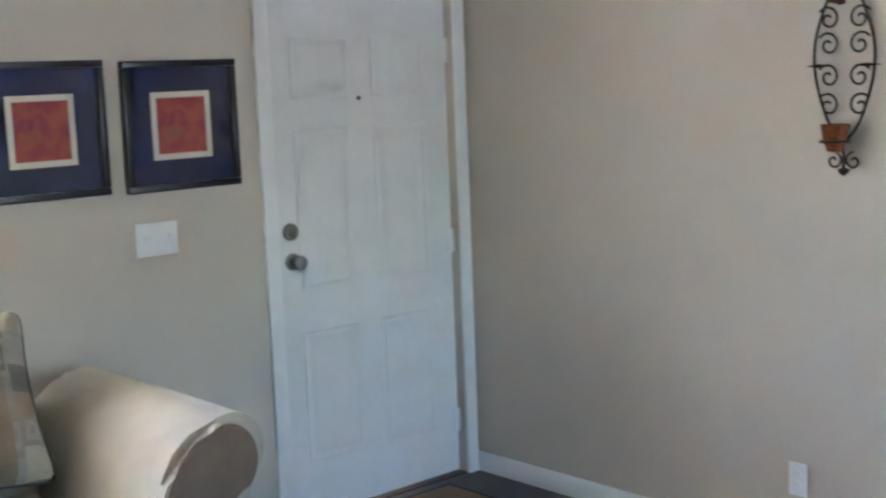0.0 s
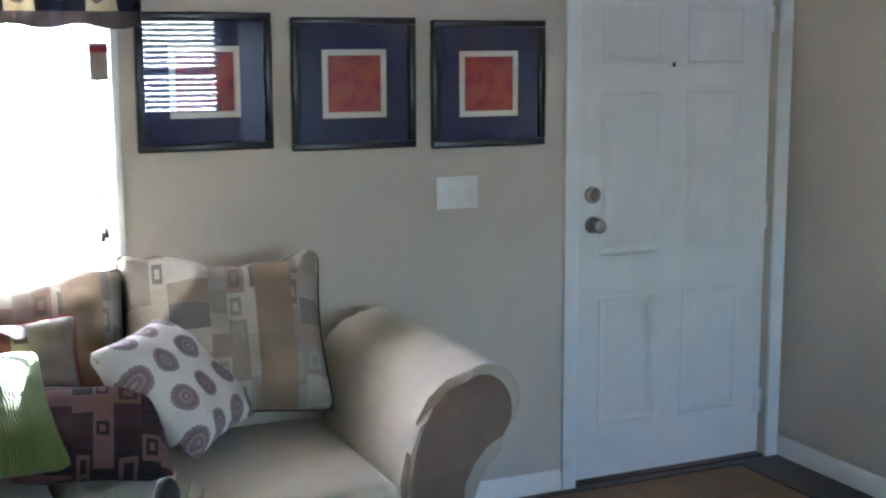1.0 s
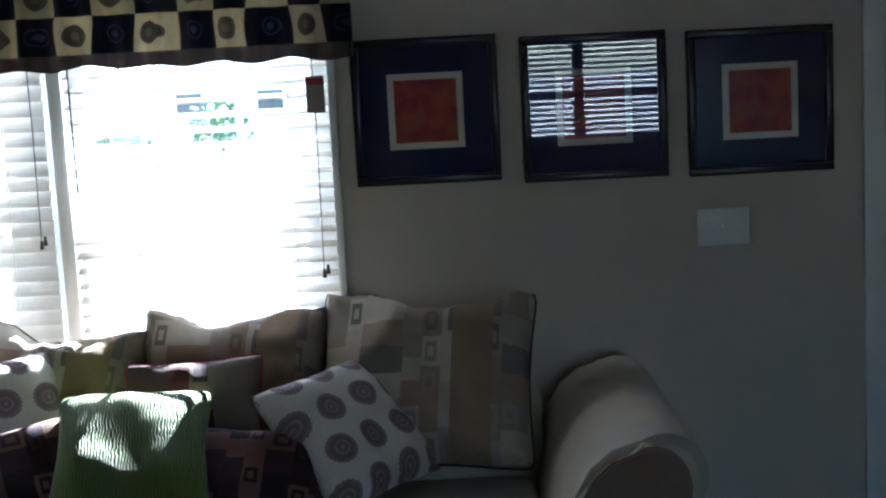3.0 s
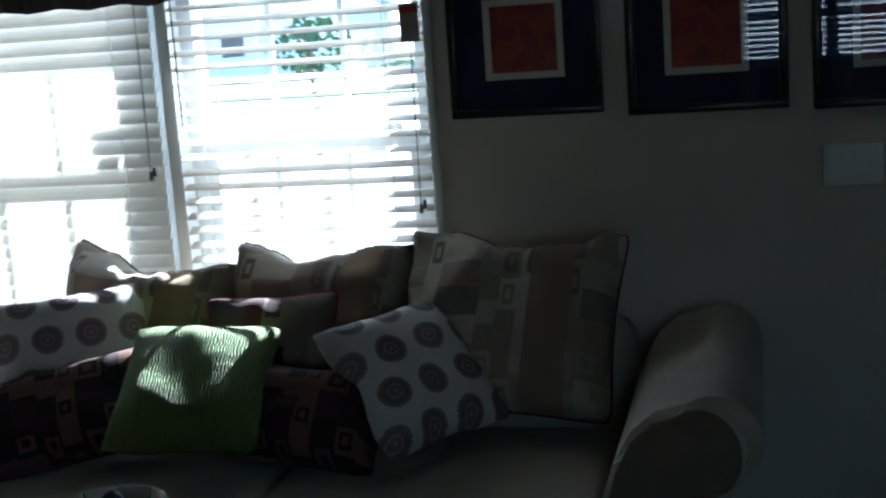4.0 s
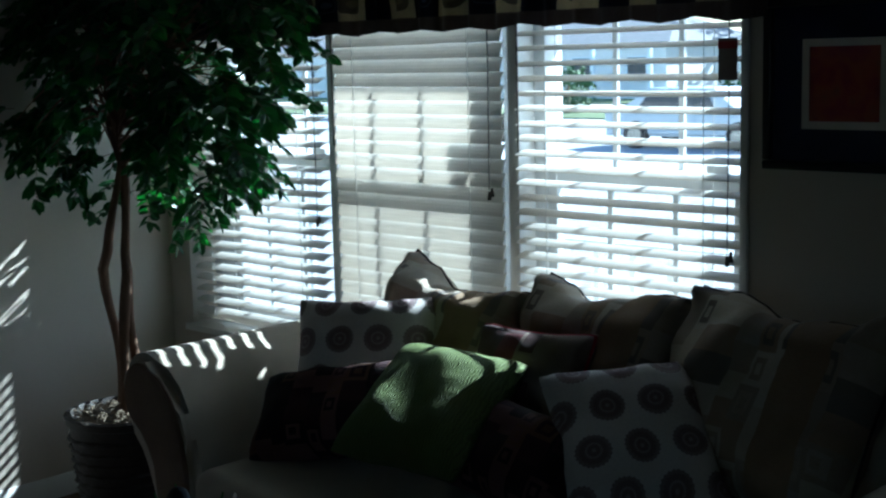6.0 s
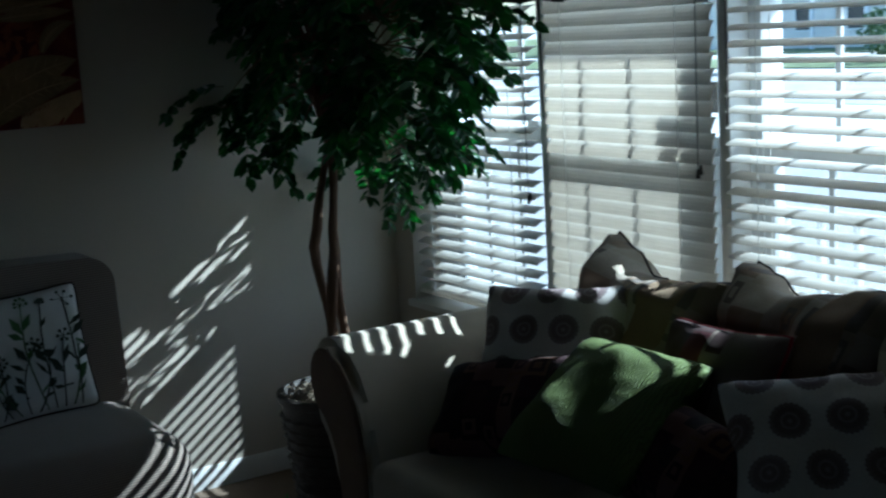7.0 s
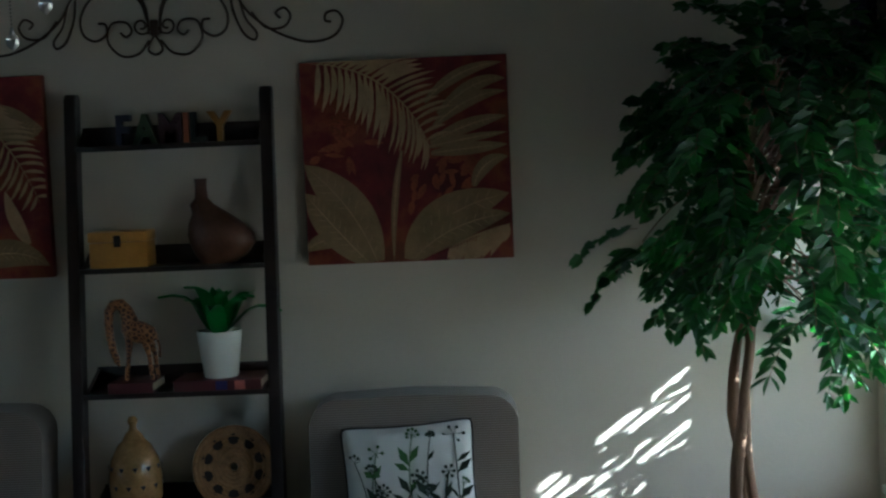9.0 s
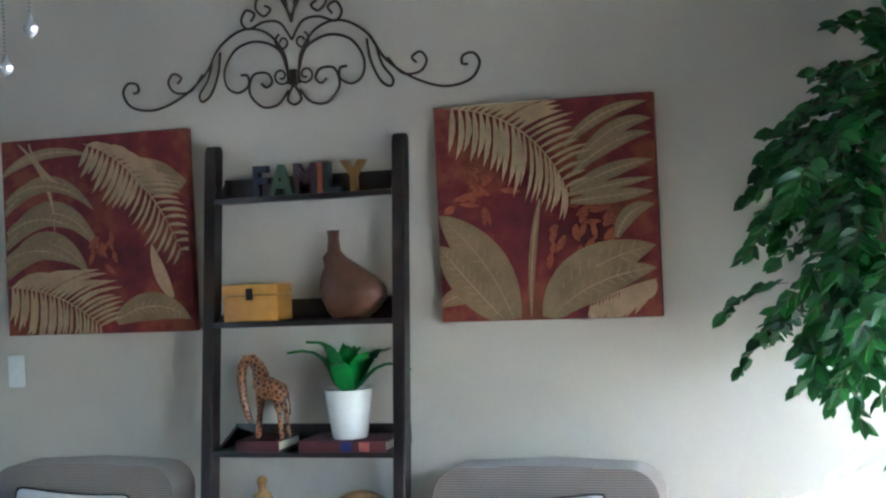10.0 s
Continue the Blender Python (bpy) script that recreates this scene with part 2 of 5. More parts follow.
M["crystal"] = plain("cut_crystal", (0.75, 0.75, 0.78), 0.08, 0.5, bump=0.0)


def slat_material():
    """Thin white vinyl that lets some of the sun through."""
    m, nt, b = shade("white_blind_vinyl", 0.5)
    v = coords(nt)
    c = ramp(nt, [(0.3, (0.66, 0.66, 0.64)), (0.7, (0.74, 0.74, 0.72))], noise_tex(nt, v, 9))
    nt.links.new(c, b.inputs["Base Color"])
    tr, mix = nt.nodes.new("ShaderNodeBsdfTranslucent"), nt.nodes.new("ShaderNodeMixShader")
    tr.inputs[0].default_value, mix.inputs[0].default_value = (0.92, 0.86, 0.77, 1), 0.42
    nt.links.new(b.outputs[0], mix.inputs[1]), nt.links.new(tr.outputs[0], mix.inputs[2])
    nt.links.new(mix.outputs[0], nt.nodes["Material Output"].inputs[0])
    return m


def leaf_material(name, a, c):
    m, nt, b = shade(name, 0.4)
    geo = nt.nodes.new("ShaderNodeNewGeometry")
    col = ramp(nt, [(0.0, a), (1.0, c)], geo.outputs["Random Per Island"])
    nt.links.new(col, b.inputs["Base Color"])
    tr, mix = nt.nodes.new("ShaderNodeBsdfTranslucent"), nt.nodes.new("ShaderNodeMixShader")
    nt.links.new(mixc(nt, 1.0, col, (1.6, 2.6, 0.8), "MULTIPLY"), tr.inputs[0])
    mix.inputs[0].default_value = 0.35
    nt.links.new(b.outputs[0], mix.inputs[1]), nt.links.new(tr.outputs[0], mix.inputs[2])
    nt.links.new(mix.outputs[0], nt.nodes["Material Output"].inputs[0])
    return m


def screen_material():
    """Fine dark mesh that lets most of the daylight through."""
    m, nt, b = shade("insect_screen_mesh", 0.7)
    b.inputs["Base Color"].default_value = (0.16, 0.17, 0.18, 1)
    tp, mix = nt.nodes.new("ShaderNodeBsdfTransparent"), nt.nodes.new("ShaderNodeMixShader")
    mix.inputs[0].default_value = 0.2
    nt.links.new(tp.outputs[0], mix.inputs[1]), nt.links.new(b.outputs[0], mix.inputs[2])
    nt.links.new(mix.outputs[0], nt.nodes["Material Output"].inputs[0])
    return m


def glass_material():
    """Clear glass: see-through, with a mirror that strengthens at a slant."""
    m, nt, b = shade("clear_glass", 0.02)
    gl, tp, mix, lw = (nt.nodes.new(n) for n in ("ShaderNodeBsdfGlossy", "ShaderNodeBsdfTransparent", "ShaderNodeMixShader", "ShaderNodeLayerWeight"))
    gl.inputs["Roughness"].default_value = 0.0
    lw.inputs[0].default_value = 0.5
    fac = math_node(nt, "MULTIPLY_ADD", math_node(nt, "POWER", lw.outputs["Facing"], 5.0), 0.9, 0.03)
    nt.links.new(fac, mix.inputs[0]), nt.links.new(tp.outputs[0], mix.inputs[1]), nt.links.new(gl.outputs[0], mix.inputs[2])
    nt.links.new(mix.outputs[0], nt.nodes["Material Output"].inputs[0])
    return m


def print_material():
    """Abstract red and orange print."""
    m, nt, b = shade("red_abstract_print", 0.7)
    v = coords(nt)
    n1 = noise_tex(nt, v, 14, 6, 0.7)
    c = ramp(nt, [(0.3, (0.13, 0.008, 0.026)), (0.47, (0.29, 0.022, 0.04)), (0.57, (0.38, 0.075, 0.03)), (0.72, (0.2, 0.07, 0.05))], n1)
    nt.links.new(c, b.inputs["Base Color"])
    return m


def canvas_material():
    m, nt, b = shade("painted_canvas_ground", 0.75)
    v = coords(nt)
    n1 = noise_tex(nt, v, 5, 5, 0.6)
    c = ramp(nt, [(0.34, (0.075, 0.007, 0.011)), (0.5, (0.15, 0.012, 0.016)), (0.6, (0.21, 0.05, 0.02)), (0.75, (0.11, 0.035, 0.016))], n1)
    nt.links.new(c, b.inputs["Base Color"])
    relief(nt, b, noise_tex(nt, v, 260, 2), 0.3, 0.001)
    return m


def valance_material():
    """Checks of cream and navy cloth over a taupe hem, with dark rings on the cream."""
    m, nt, b = shade("checked_valance_cloth", 0.85)
    v = coords(nt)
    sep = nt.nodes.new("ShaderNodeSeparateXYZ")
    nt.links.new(v, sep.inputs[0])
    u = math_node(nt, "ADD", math_node(nt, "MULTIPLY", sep.outputs[0], 1 / 0.118), math_node(nt, "MULTIPLY", noise_tex(nt, coords(nt, "Object", (1, 1, 0.3)), 7, 2), 1.1))
    w = math_node(nt, "MULTIPLY", math_node(nt, "SUBTRACT", sep.outputs[2], 0.045), 1 / 0.112)
    odd = math_node(nt, "MODULO", math_node(nt, "ADD", math_node(nt, "FLOOR", u), math_node(nt, "ADD", math_node(nt, "FLOOR", w), 40.0)), 2.0)
    fx = math_node(nt, "SUBTRACT", math_node(nt, "FRACT", u), 0.5)
    fy = math_node(nt, "SUBTRACT", math_node(nt, "FRACT", w), 0.5)
    r = math_node(nt, "SQRT", math_node(nt, "ADD", math_node(nt, "MULTIPLY", fx, fx), math_node(nt, "MULTIPLY", fy, fy)))
    cream = ramp(nt, [(0, (0.2, 0.17, 0.12)), (0.12, (0.12, 0.11, 0.09)), (0.3, (0.46, 0.40, 0.27))], r, True)
    navy = ramp(nt, [(0, (0.07, 0.08, 0.12)), (0.1, (0.01, 0.012, 0.03)), (0.2, (0.06, 0.07, 0.1)), (0.24, (0.012, 0.013, 0.03))], r, True)
    col = mixc(nt, odd, navy, cream)
    hem = math_node(nt, "LESS_THAN", sep.outputs[2], 0.045)
    col = mixc(nt, hem, col, (0.12, 0.095, 0.085))
    thread = noise_tex(nt, coords(nt, "Object", (6, 6, 1)), 60, 3)
    col = mixc(nt, 0.4, col, ramp(nt, [(0.3, (0.4, 0.4, 0.4)), (0.7, (1, 1, 1))], thread), "MULTIPLY")
    nt.links.new(col, b.inputs["Base Color"])
    b.inputs["Transmission Weight"].default_value = 0.0
    return m


def quilted(name, col):
    """Cotton stitched in wavy close rows."""
    m, nt, b = shade(name, 0.75)
    wv = nt.nodes.new("ShaderNodeTexWave")
    nt.links.new(coords(nt), wv.inputs[0])
    wv.inputs["Scale"].default_value, wv.inputs["Distortion"].default_value, wv.inputs["Detail"].default_value, wv.inputs["Detail Scale"].default_value = 40, 7, 2, 0.8
    c = ramp(nt, [(0.1, tuple(v * 0.72 for v in col)), (0.5, col)], wv.outputs["Fac"])
    nt.links.new(c, b.inputs["Base Color"])
    relief(nt, b, wv.outputs["Fac"], 0.6, 0.004)
    return m


M["green"] = quilted("green_quilted_cotton", (0.115, 0.16, 0.035))
M["slat"], M["glass"], M["print"], M["canvas"], M["valance"] = slat_material(), glass_material(), print_material(), canvas_material(), valance_material()
M["screen"] = screen_material()
M["leaf"] = leaf_material("ficus_leaf", (0.010, 0.036, 0.014), (0.034, 0.095, 0.03))
M["leaf_tan"] = plain("painted_tan_leaf", (0.38, 0.25, 0.135), 0.75, vary=0.25, scale=14)
M["leaf_olive"] = plain("painted_olive_leaf", (0.23, 0.155, 0.075), 0.75, vary=0.3, scale=9)
M["leaf_orange"] = plain("painted_orange_leaf", (0.22, 0.055, 0.022), 0.75, vary=0.6, scale=16)


def spotted_wood():
    """Carved wood painted with dark brown spots between tan lines."""
    m, nt, b = shade("spotted_carved_wood", 0.35)
    vo = nt.nodes.new("ShaderNodeTexVoronoi")
    vo.feature = "DISTANCE_TO_EDGE"
    vo.inputs["Scale"].default_value = 62
    nt.links.new(coords(nt), vo.inputs["Vector"])
    c = ramp(nt, [(0.0, (0.32, 0.15, 0.06)), (0.10, (0.26, 0.11, 0.04)), (0.19, (0.06, 0.02, 0.012))], vo.outputs["Distance"])
    nt.links.new(c, b.inputs["Base Color"])
    return m


M["giraffe"] = spotted_wood()


# ---- building helpers ----
def part(name, bm, material, parent, label="", smooth=True, m=None):
    """Links a bmesh as ONE mesh object under a thing, or at top level with no parent."""
    me = bpy.data.meshes.new(name)
    bmesh.ops.recalc_face_normals(bm, faces=bm.faces)
    bm.to_mesh(me)
    bm.free()
    if smooth:
        for p in me.polygons:
            p.use_smooth = True
        me.set_sharp_from_angle(angle=radians(40))
    me.materials.append(M[material])
    ob = new(name, me)
    ob.parent = parent
    if m is not None:
        ob.matrix_basis = m
    if label:
        ob["label"] = label
    return ob


def thing(name, m, label, category, group="", kind=""):
    ob = new(name)
    ob.matrix_basis = m
    ob.empty_display_size = 0.1
    return tagged(ob, label, category, group, kind)


def box(x0, x1, y0, y1, z0, z1, bev=0.0, seg=2, bm=None):
    own = bm is None
    bm = bm or bmesh.new()
    got = bmesh.ops.create_cube(bm, size=1, matrix=Matrix.Translation(((x0 + x1) / 2, (y0 + y1) / 2, (z0 + z1) / 2)) @ Matrix.Diagonal((abs(x1 - x0), abs(y1 - y0), abs(z1 - z0), 1)))
    if bev:
        edges = {e for v in got["verts"] for e in v.link_edges}
        bmesh.ops.bevel(bm, geom=list(edges), offset=bev, segments=seg, affect="EDGES", profile=0.5)
    return bm


def lathe(profile, seg=28, bm=None, m=Matrix()):
    """A turned shape about z from (radius, height) pairs."""
    bm = bm or bmesh.new()
    rings = []
    for r, z in profile:
        if r < 1e-5:
            rings.append([bm.verts.new(m @ Vector((0, 0, z)))])
        else:
            rings.append([bm.verts.new(m @ Vector((r * math.cos(a), r * math.sin(a), z))) for a in (2 * math.pi * i / seg for i in range(seg))])
    for a, b in zip(rings, rings[1:]):
        for i in range(seg):
            j = (i + 1) % seg
            vs = [a[i % len(a)], a[j % len(a)], b[j % len(b)], b[i % len(b)]]
            vs = list(dict.fromkeys(vs))
            if len(vs) > 2:
                bm.faces.new(vs)
    return bm


def tube(points, radius, seg=7, bm=None, closed=False, flat=1.0):
    """A round bar swept along points; radius is a number or one for each point."""
    bm = bm or bmesh.new()
    pts = [Vector(p) for p in points]
    n = len(pts)
    rad = [radius] * n if isinstance(radius, (int, float)) else radius
    rings, side = [], None
    for i, p in enumerate(pts):
        a, b = (pts[i - 1], pts[(i + 1) % n]) if closed else (pts[max(0, i - 1)], pts[min(n - 1, i + 1)])
        d = (b - a).normalized()
        if side is None:
            side = d.orthogonal().normalized()
        side = (side - d * side.dot(d)).normalized()
        up = d.cross(side)
        rings.append([bm.verts.new(p + rad[i] * (math.cos(t) * side + flat * math.sin(t) * up)) for t in (2 * math.pi * k / seg for k in range(seg))])
    for i in range(n if closed else n - 1):
        a, b = rings[i], rings[(i + 1) % n]
        for k in range(seg):
            bm.faces.new((a[k], a[(k + 1) % seg], b[(k + 1) % seg], b[k]))
    if not closed:
        bm.faces.new(rings[0]), bm.faces.new(rings[-1][::-1])
    return bm


def prism(outline, y0, y1, bev=0.0):
    """An outline of (x, z) drawn out from y0 to y1."""
    bm = bmesh.new()
    a, b = [bm.verts.new((x, y0, z)) for x, z in outline], [bm.verts.new((x, y1, z)) for x, z in outline]
    bm.faces.new(a), bm.faces.new(b[::-1])
    n = len(outline)
    for i in range(n):
        bm.faces.new((a[i], b[i], b[(i + 1) % n], a[(i + 1) % n]))
    if bev:
        ends = [e for f in bm.faces if len(f.verts) == n and n > 4 for e in f.edges]
        bmesh.ops.bevel(bm, geom=list(set(ends)), offset=bev, segments=5 if bev > 0.03 else 3, affect="EDGES")
    return bm


def pillow_point(u, v, w, h, t, ear=0.1):
    """A point of a cushion's upper skin; u and v run from -1 to 1."""
    x = w / 2 * u * (1 - ear * (1 - v * v) * u * u)
    y = h / 2 * v * (1 - ear * (1 - u * u) * v * v)
    z = t / 2 * (max(0.0, (1 - u ** 4) * (1 - v ** 4))) ** 0.55
    c = (u * v) ** 8
    return x * (1 - 0.045 * c), y * (1 - 0.045 * c), z


def puff(u, v, size):
    """The small stuffed knob in a cushion's corner."""
    return size * math.exp(-((abs(u) - 0.9) ** 2 + (abs(v) - 0.9) ** 2) / 0.012)


def wave(x, seed, size):
    return size * (noise.noise(Vector((x * 7 + seed * 3.1, seed, 0.5))) + 0.5 * noise.noise(Vector((x * 17, seed, 2.5))))


def pillow_mesh(w, h, t, seed=0, ear=0.1, n=26, sag=0.0, lump=1.0, knob=0.0):
    bm = bmesh.new()
    grid = {}
    for s in (1, -1):
        for i in range(n + 1):
            for j in range(n + 1):
                u, v = -1 + 2 * i / n, -1 + 2 * j / n
                rim = i in (0, n) or j in (0, n)
                if rim and s < 0:
                    grid[s, i, j] = grid[1, i, j]
                    continue
                x, y, z = pillow_point(u, v, w, h, t, ear)
                k = noise.noise(Vector((x * 9 + seed * 7.3, y * 9, s * 2.0))) * 0.012 + noise.noise(Vector((x * 22 + seed, y * 22, s))) * 0.004
                y -= sag * max(0, v) * (1 - u * u)
                y += wave(x, seed, knob) * max(0, v) ** 2
                k *= lump
                z += puff(u, v, knob) * (0 if rim else 1)
                grid[s, i, j] = bm.verts.new((x, y, s * (z + (0 if rim else k * min(1, z / 0.03)))))
        for i in range(n):
            for j in range(n):
                bm.faces.new((grid[s, i, j], grid[s, i + 1, j], grid[s, i + 1, j + 1], grid[s, i, j + 1]))
    return bm


def rim_points(w, h, ear, sag=0.0, n=20, seed=0, knob=0.0):
    pts = []
    for side in range(4):
        for k in range(n):
            a = -1 + 2 * k / n
            u, v = ((a, -1), (1, a), (-a, 1), (-1, -a))[side]
            x, y, _ = pillow_point(u, v, w, h, 0, ear)
            pts.append((x, y - sag * max(0, v) * (1 - u * u) + wave(x, seed, knob) * max(0, v) ** 2, 0))
    return pts


def upright(x, y, z, lean=15, turn=0, spin=0):
    """The pose of a flat thing that faces -y, leaning back, turned about z, spun in its own plane."""
    return pose(x, y, z, 0, 0, turn) @ pose(0, 0, 0, 90 - lean) @ pose(0, 0, 0, 0, 0, spin)


def cushion(name, m, w, h, t, material, label, pipe="", seed=0, ear=0.1, sag=0.0, lump=1.0, group="cushions on the sofa", knob=0.0):
    ob = thing(name, m, label, "cushion", group)
    part("cover", pillow_mesh(w, h, t, seed, ear, sag=sag, lump=lump, knob=knob), material, ob)
    if pipe:
        part("piping", tube(rim_points(w, h, ear, sag, seed=seed, knob=knob), 0.0045, 6, closed=True), pipe, ob, "thin corded edge")
    return ob

# ---- the room: north wall at y = 0, east wall at x = 0, west wall at x = WX ----
WX, SY, CEIL, TH = -5.38, -8.2, 2.8, 0.22
WIN = (-5.24, -2.675, 0.62, 2.02)
DOOR = (-0.985, -0.072, 2.045)


def wall_with_holes(name, axis_len, height, holes, m, material="wall"):
    """A wall of real thickness, made of the pieces between its openings. Its inner face is local y = 0, its body on +y."""
    bm = bmesh.new()
    xs = sorted({axis_len[0], axis_len[1], *(h[0] for h in holes), *(h[1] for h in holes)})
    for a, b in zip(xs, xs[1:]):
        z = 0.0
        for h in sorted((h for h in holes if h[0] <= a + 1e-6 and h[1] >= b - 1e-6), key=lambda h: h[2]):
            if h[2] > z:
                box(a, b, 0, TH, z, h[2], bm=bm)
            z = h[3]
        if z < height:
            box(a, b, 0, TH, z, height, bm=bm)
    bmesh.ops.remove_doubles(bm, verts=bm.verts, dist=1e-5)
    return tagged(part(name, bm, material, None, smooth=False, m=m), kind="structure")


tagged(wall_with_holes("wall_north", (WX - TH, TH), CEIL, [WIN, (DOOR[0], DOOR[1], 0.0, DOOR[2])], pose(0, 0, 0)), "beige painted wall with a door and a wide window")
SWIN = (-1.75, -0.15, 1.0, 1.97)
tagged(wall_with_holes("wall_south", (WX - TH, TH), CEIL, [SWIN], pose(0, SY, 0) @ Matrix.Scale(-1, 4, (0, 1, 0))), "beige painted wall with a window")
tagged(wall_with_holes("wall_east", (SY, 0), CEIL, [], pose(0, 0, 0, 0, 0, 90) @ Matrix.Scale(-1, 4, (0, 1, 0))), "plain beige painted wall")
tagged(wall_with_holes("wall_west", (SY, 0), CEIL, [], pose(WX, 0, 0, 0, 0, 90)), "plain beige painted wall")
tagged(part("floor", box(WX - TH, TH, SY - TH, TH, -0.2, 0.0), "carpet", None, "beige carpeted floor", smooth=False), kind="structure")
tagged(part("entry_floor", box(-1.3, -0.001, -1.5, -0.001, 0.0005, 0.006), "entry", None, "dark wood-look entry floor", smooth=False), kind="structure")
tagged(part("ceiling", box(WX - TH, TH, SY - TH, TH, CEIL, CEIL + 0.15), "ceiling", None, "plain off-white ceiling", smooth=False), kind="structure")
tagged(part("roof_eave", box(WX - 0.8, 0.8, TH, 0.75, 2.1, 2.24, 0.01), "siding", None, "pale boxed roof eave", smooth=False), kind="structure")


def baseboard(name, a, b, m):
    bm = prism([(0, 0), (0.014, 0), (0.014, 0.068), (0.009, 0.078), (0.006, 0.086), (0, 0.088)], a, b)
    return tagged(part(name, bm, "white", None, "white painted baseboard", m=m), kind="structure")


baseboard("baseboard", -8.2, 0, pose(0, 0, 0) @ Matrix.Scale(-1, 4, (1, 0, 0)))
baseboard("baseboard", -8.2, 0, pose(WX, 0, 0))
baseboard("baseboard", WX, DOOR[0] - 0.065, pose(0, 0, 0, 0, 0, -90))
baseboard("baseboard", WX, 0, pose(0, SY, 0, 0, 0, -90) @ Matrix.Scale(-1, 4, (1, 0, 0)))


# ---- front door ----
def front_door():
    x0, x1, top = DOOR
    d = thing("door_1", pose(0, 0, 0), "closed white six-panel front door in a white frame", "door", kind="structure")
    bm = box(x0, x1, 0.045, 0.085, 0.012, top - 0.004, 0.002)
    slab = part("slab", bm, "doorpaint", d, smooth=False)
    w = x1 - x0
    cols = [(x0 + 0.125, x0 + w / 2 - 0.055), (x0 + w / 2 + 0.055, x1 - 0.125)]
    for za, zb in ((0.225, 0.74), (0.90, 1.52), (1.63, 1.86)):
        for a, b in cols:
            bm = bmesh.new()
            # raised panel: ogee rim, sunk channel, proud field
            loops = []
            for inset, y in ((0.0, 0.0447), (0.006, 0.0415), (0.016, 0.0425), (0.026, 0.0450), (0.05, 0.0425), (0.056, 0.0418)):
                loops.append([bm.verts.new(p) for p in ((a + inset, y, za + inset), (b - inset, y, za + inset), (b - inset, y, zb - inset), (a + inset, y, zb - inset))])
            for p, q in zip(loops, loops[1:]):
                for i in range(4):
                    bm.faces.new((p[i], p[(i + 1) % 4], q[(i + 1) % 4], q[i]))
            bm.faces.new(loops[-1])
            part("panel", bm, "doorpaint", d, "raised moulded door panel", smooth=False)
    for a, b in ((x0 - 0.06, x0 + 0.001), (x1 - 0.001, x1 + 0.058)):
        part("casing", box(a, b, -0.016, 0.0, 0.0, top + 0.055, 0.004), "white", d)
    part("casing", box(x0 - 0.06, x1 + 0.058, -0.017, 0.0, top - 0.001, top + 0.06, 0.004), "white", d)
    part("jamb", box(x0 - 0.02, x0 - 0.003, 0.001, 0.21, 0.006, top, 0.002), "white", d)
    part("jamb", box(x1 + 0.003, x1 + 0.02, 0.001, 0.21, 0.006, top, 0.002), "white", d)
    part("jamb", box(x0 - 0.02, x1 + 0.02, 0.001, 0.21, top - 0.003, top + 0.012), "white", d)
    part("sill", box(x0 - 0.01, x1 + 0.01, 0.0, 0.22, 0.0, 0.011, 0.002), "bronze", d, "dark metal threshold")
    for z in (0.235, 1.01, 1.80):
        bm = box(x1 - 0.03, x1 + 0.006, 0.040, 0.0452, z - 0.05, z + 0.05, 0.001)
        tube([(x1 + 0.002, 0.036, z - 0.05), (x1 + 0.002, 0.036, z + 0.05)], 0.006, 8, bm)
        part("hinge", bm, "white", d, "painted butt hinge")
    m = pose(x0 + 0.09, 0.045, 1.137, 90)
    part("deadbolt", lathe([(0, 0.034), (0.012, 0.034), (0.019, 0.028), (0.021, 0.016), (0.031, 0.014), (0.033, 0.0)], 24), "steel", d, "satin nickel deadbolt", m=m)
    m = pose(x0 + 0.094, 0.045, 1.022, 90)
    knob = part("door_handle", lathe([(0.033, 0.0), (0.032, 0.008), (0.014, 0.012), (0.012, 0.03), (0.022, 0.038), (0.028, 0.05), (0.026, 0.062), (0.015, 0.068), (0, 0.069)], 24), "steel", d, "satin nickel door knob", m=m)
    part("peephole", lathe([(0, 0.004), (0.006, 0.004), (0.009, 0.0)], 14), "bronze", d, m=pose(-0.535, 0.045, 1.625, 90))


front_door()
rug = thing("entry_rug", pose(-0.67, -0.58, 0.006), "flat tan entry rug on the dark floor", "rug")
part("pile", box(-0.50, 0.42, -0.80, 0.50, 0, 0.01, 0.004), "rug", rug)
part("border", tube([(-0.5, -0.8, 0.006), (0.42, -0.8, 0.006), (0.42, 0.5, 0.006), (-0.5, 0.5, 0.006)], 0.007, 6, closed=True), "piping", rug)


# ---- windows of the north wall ----
POSTS = (-4.39, -3.534)
BAYS = ((WIN[0], POSTS[0] - 0.022), (POSTS[0] + 0.022, POSTS[1] - 0.022), (POSTS[1] + 0.022, WIN[1]))


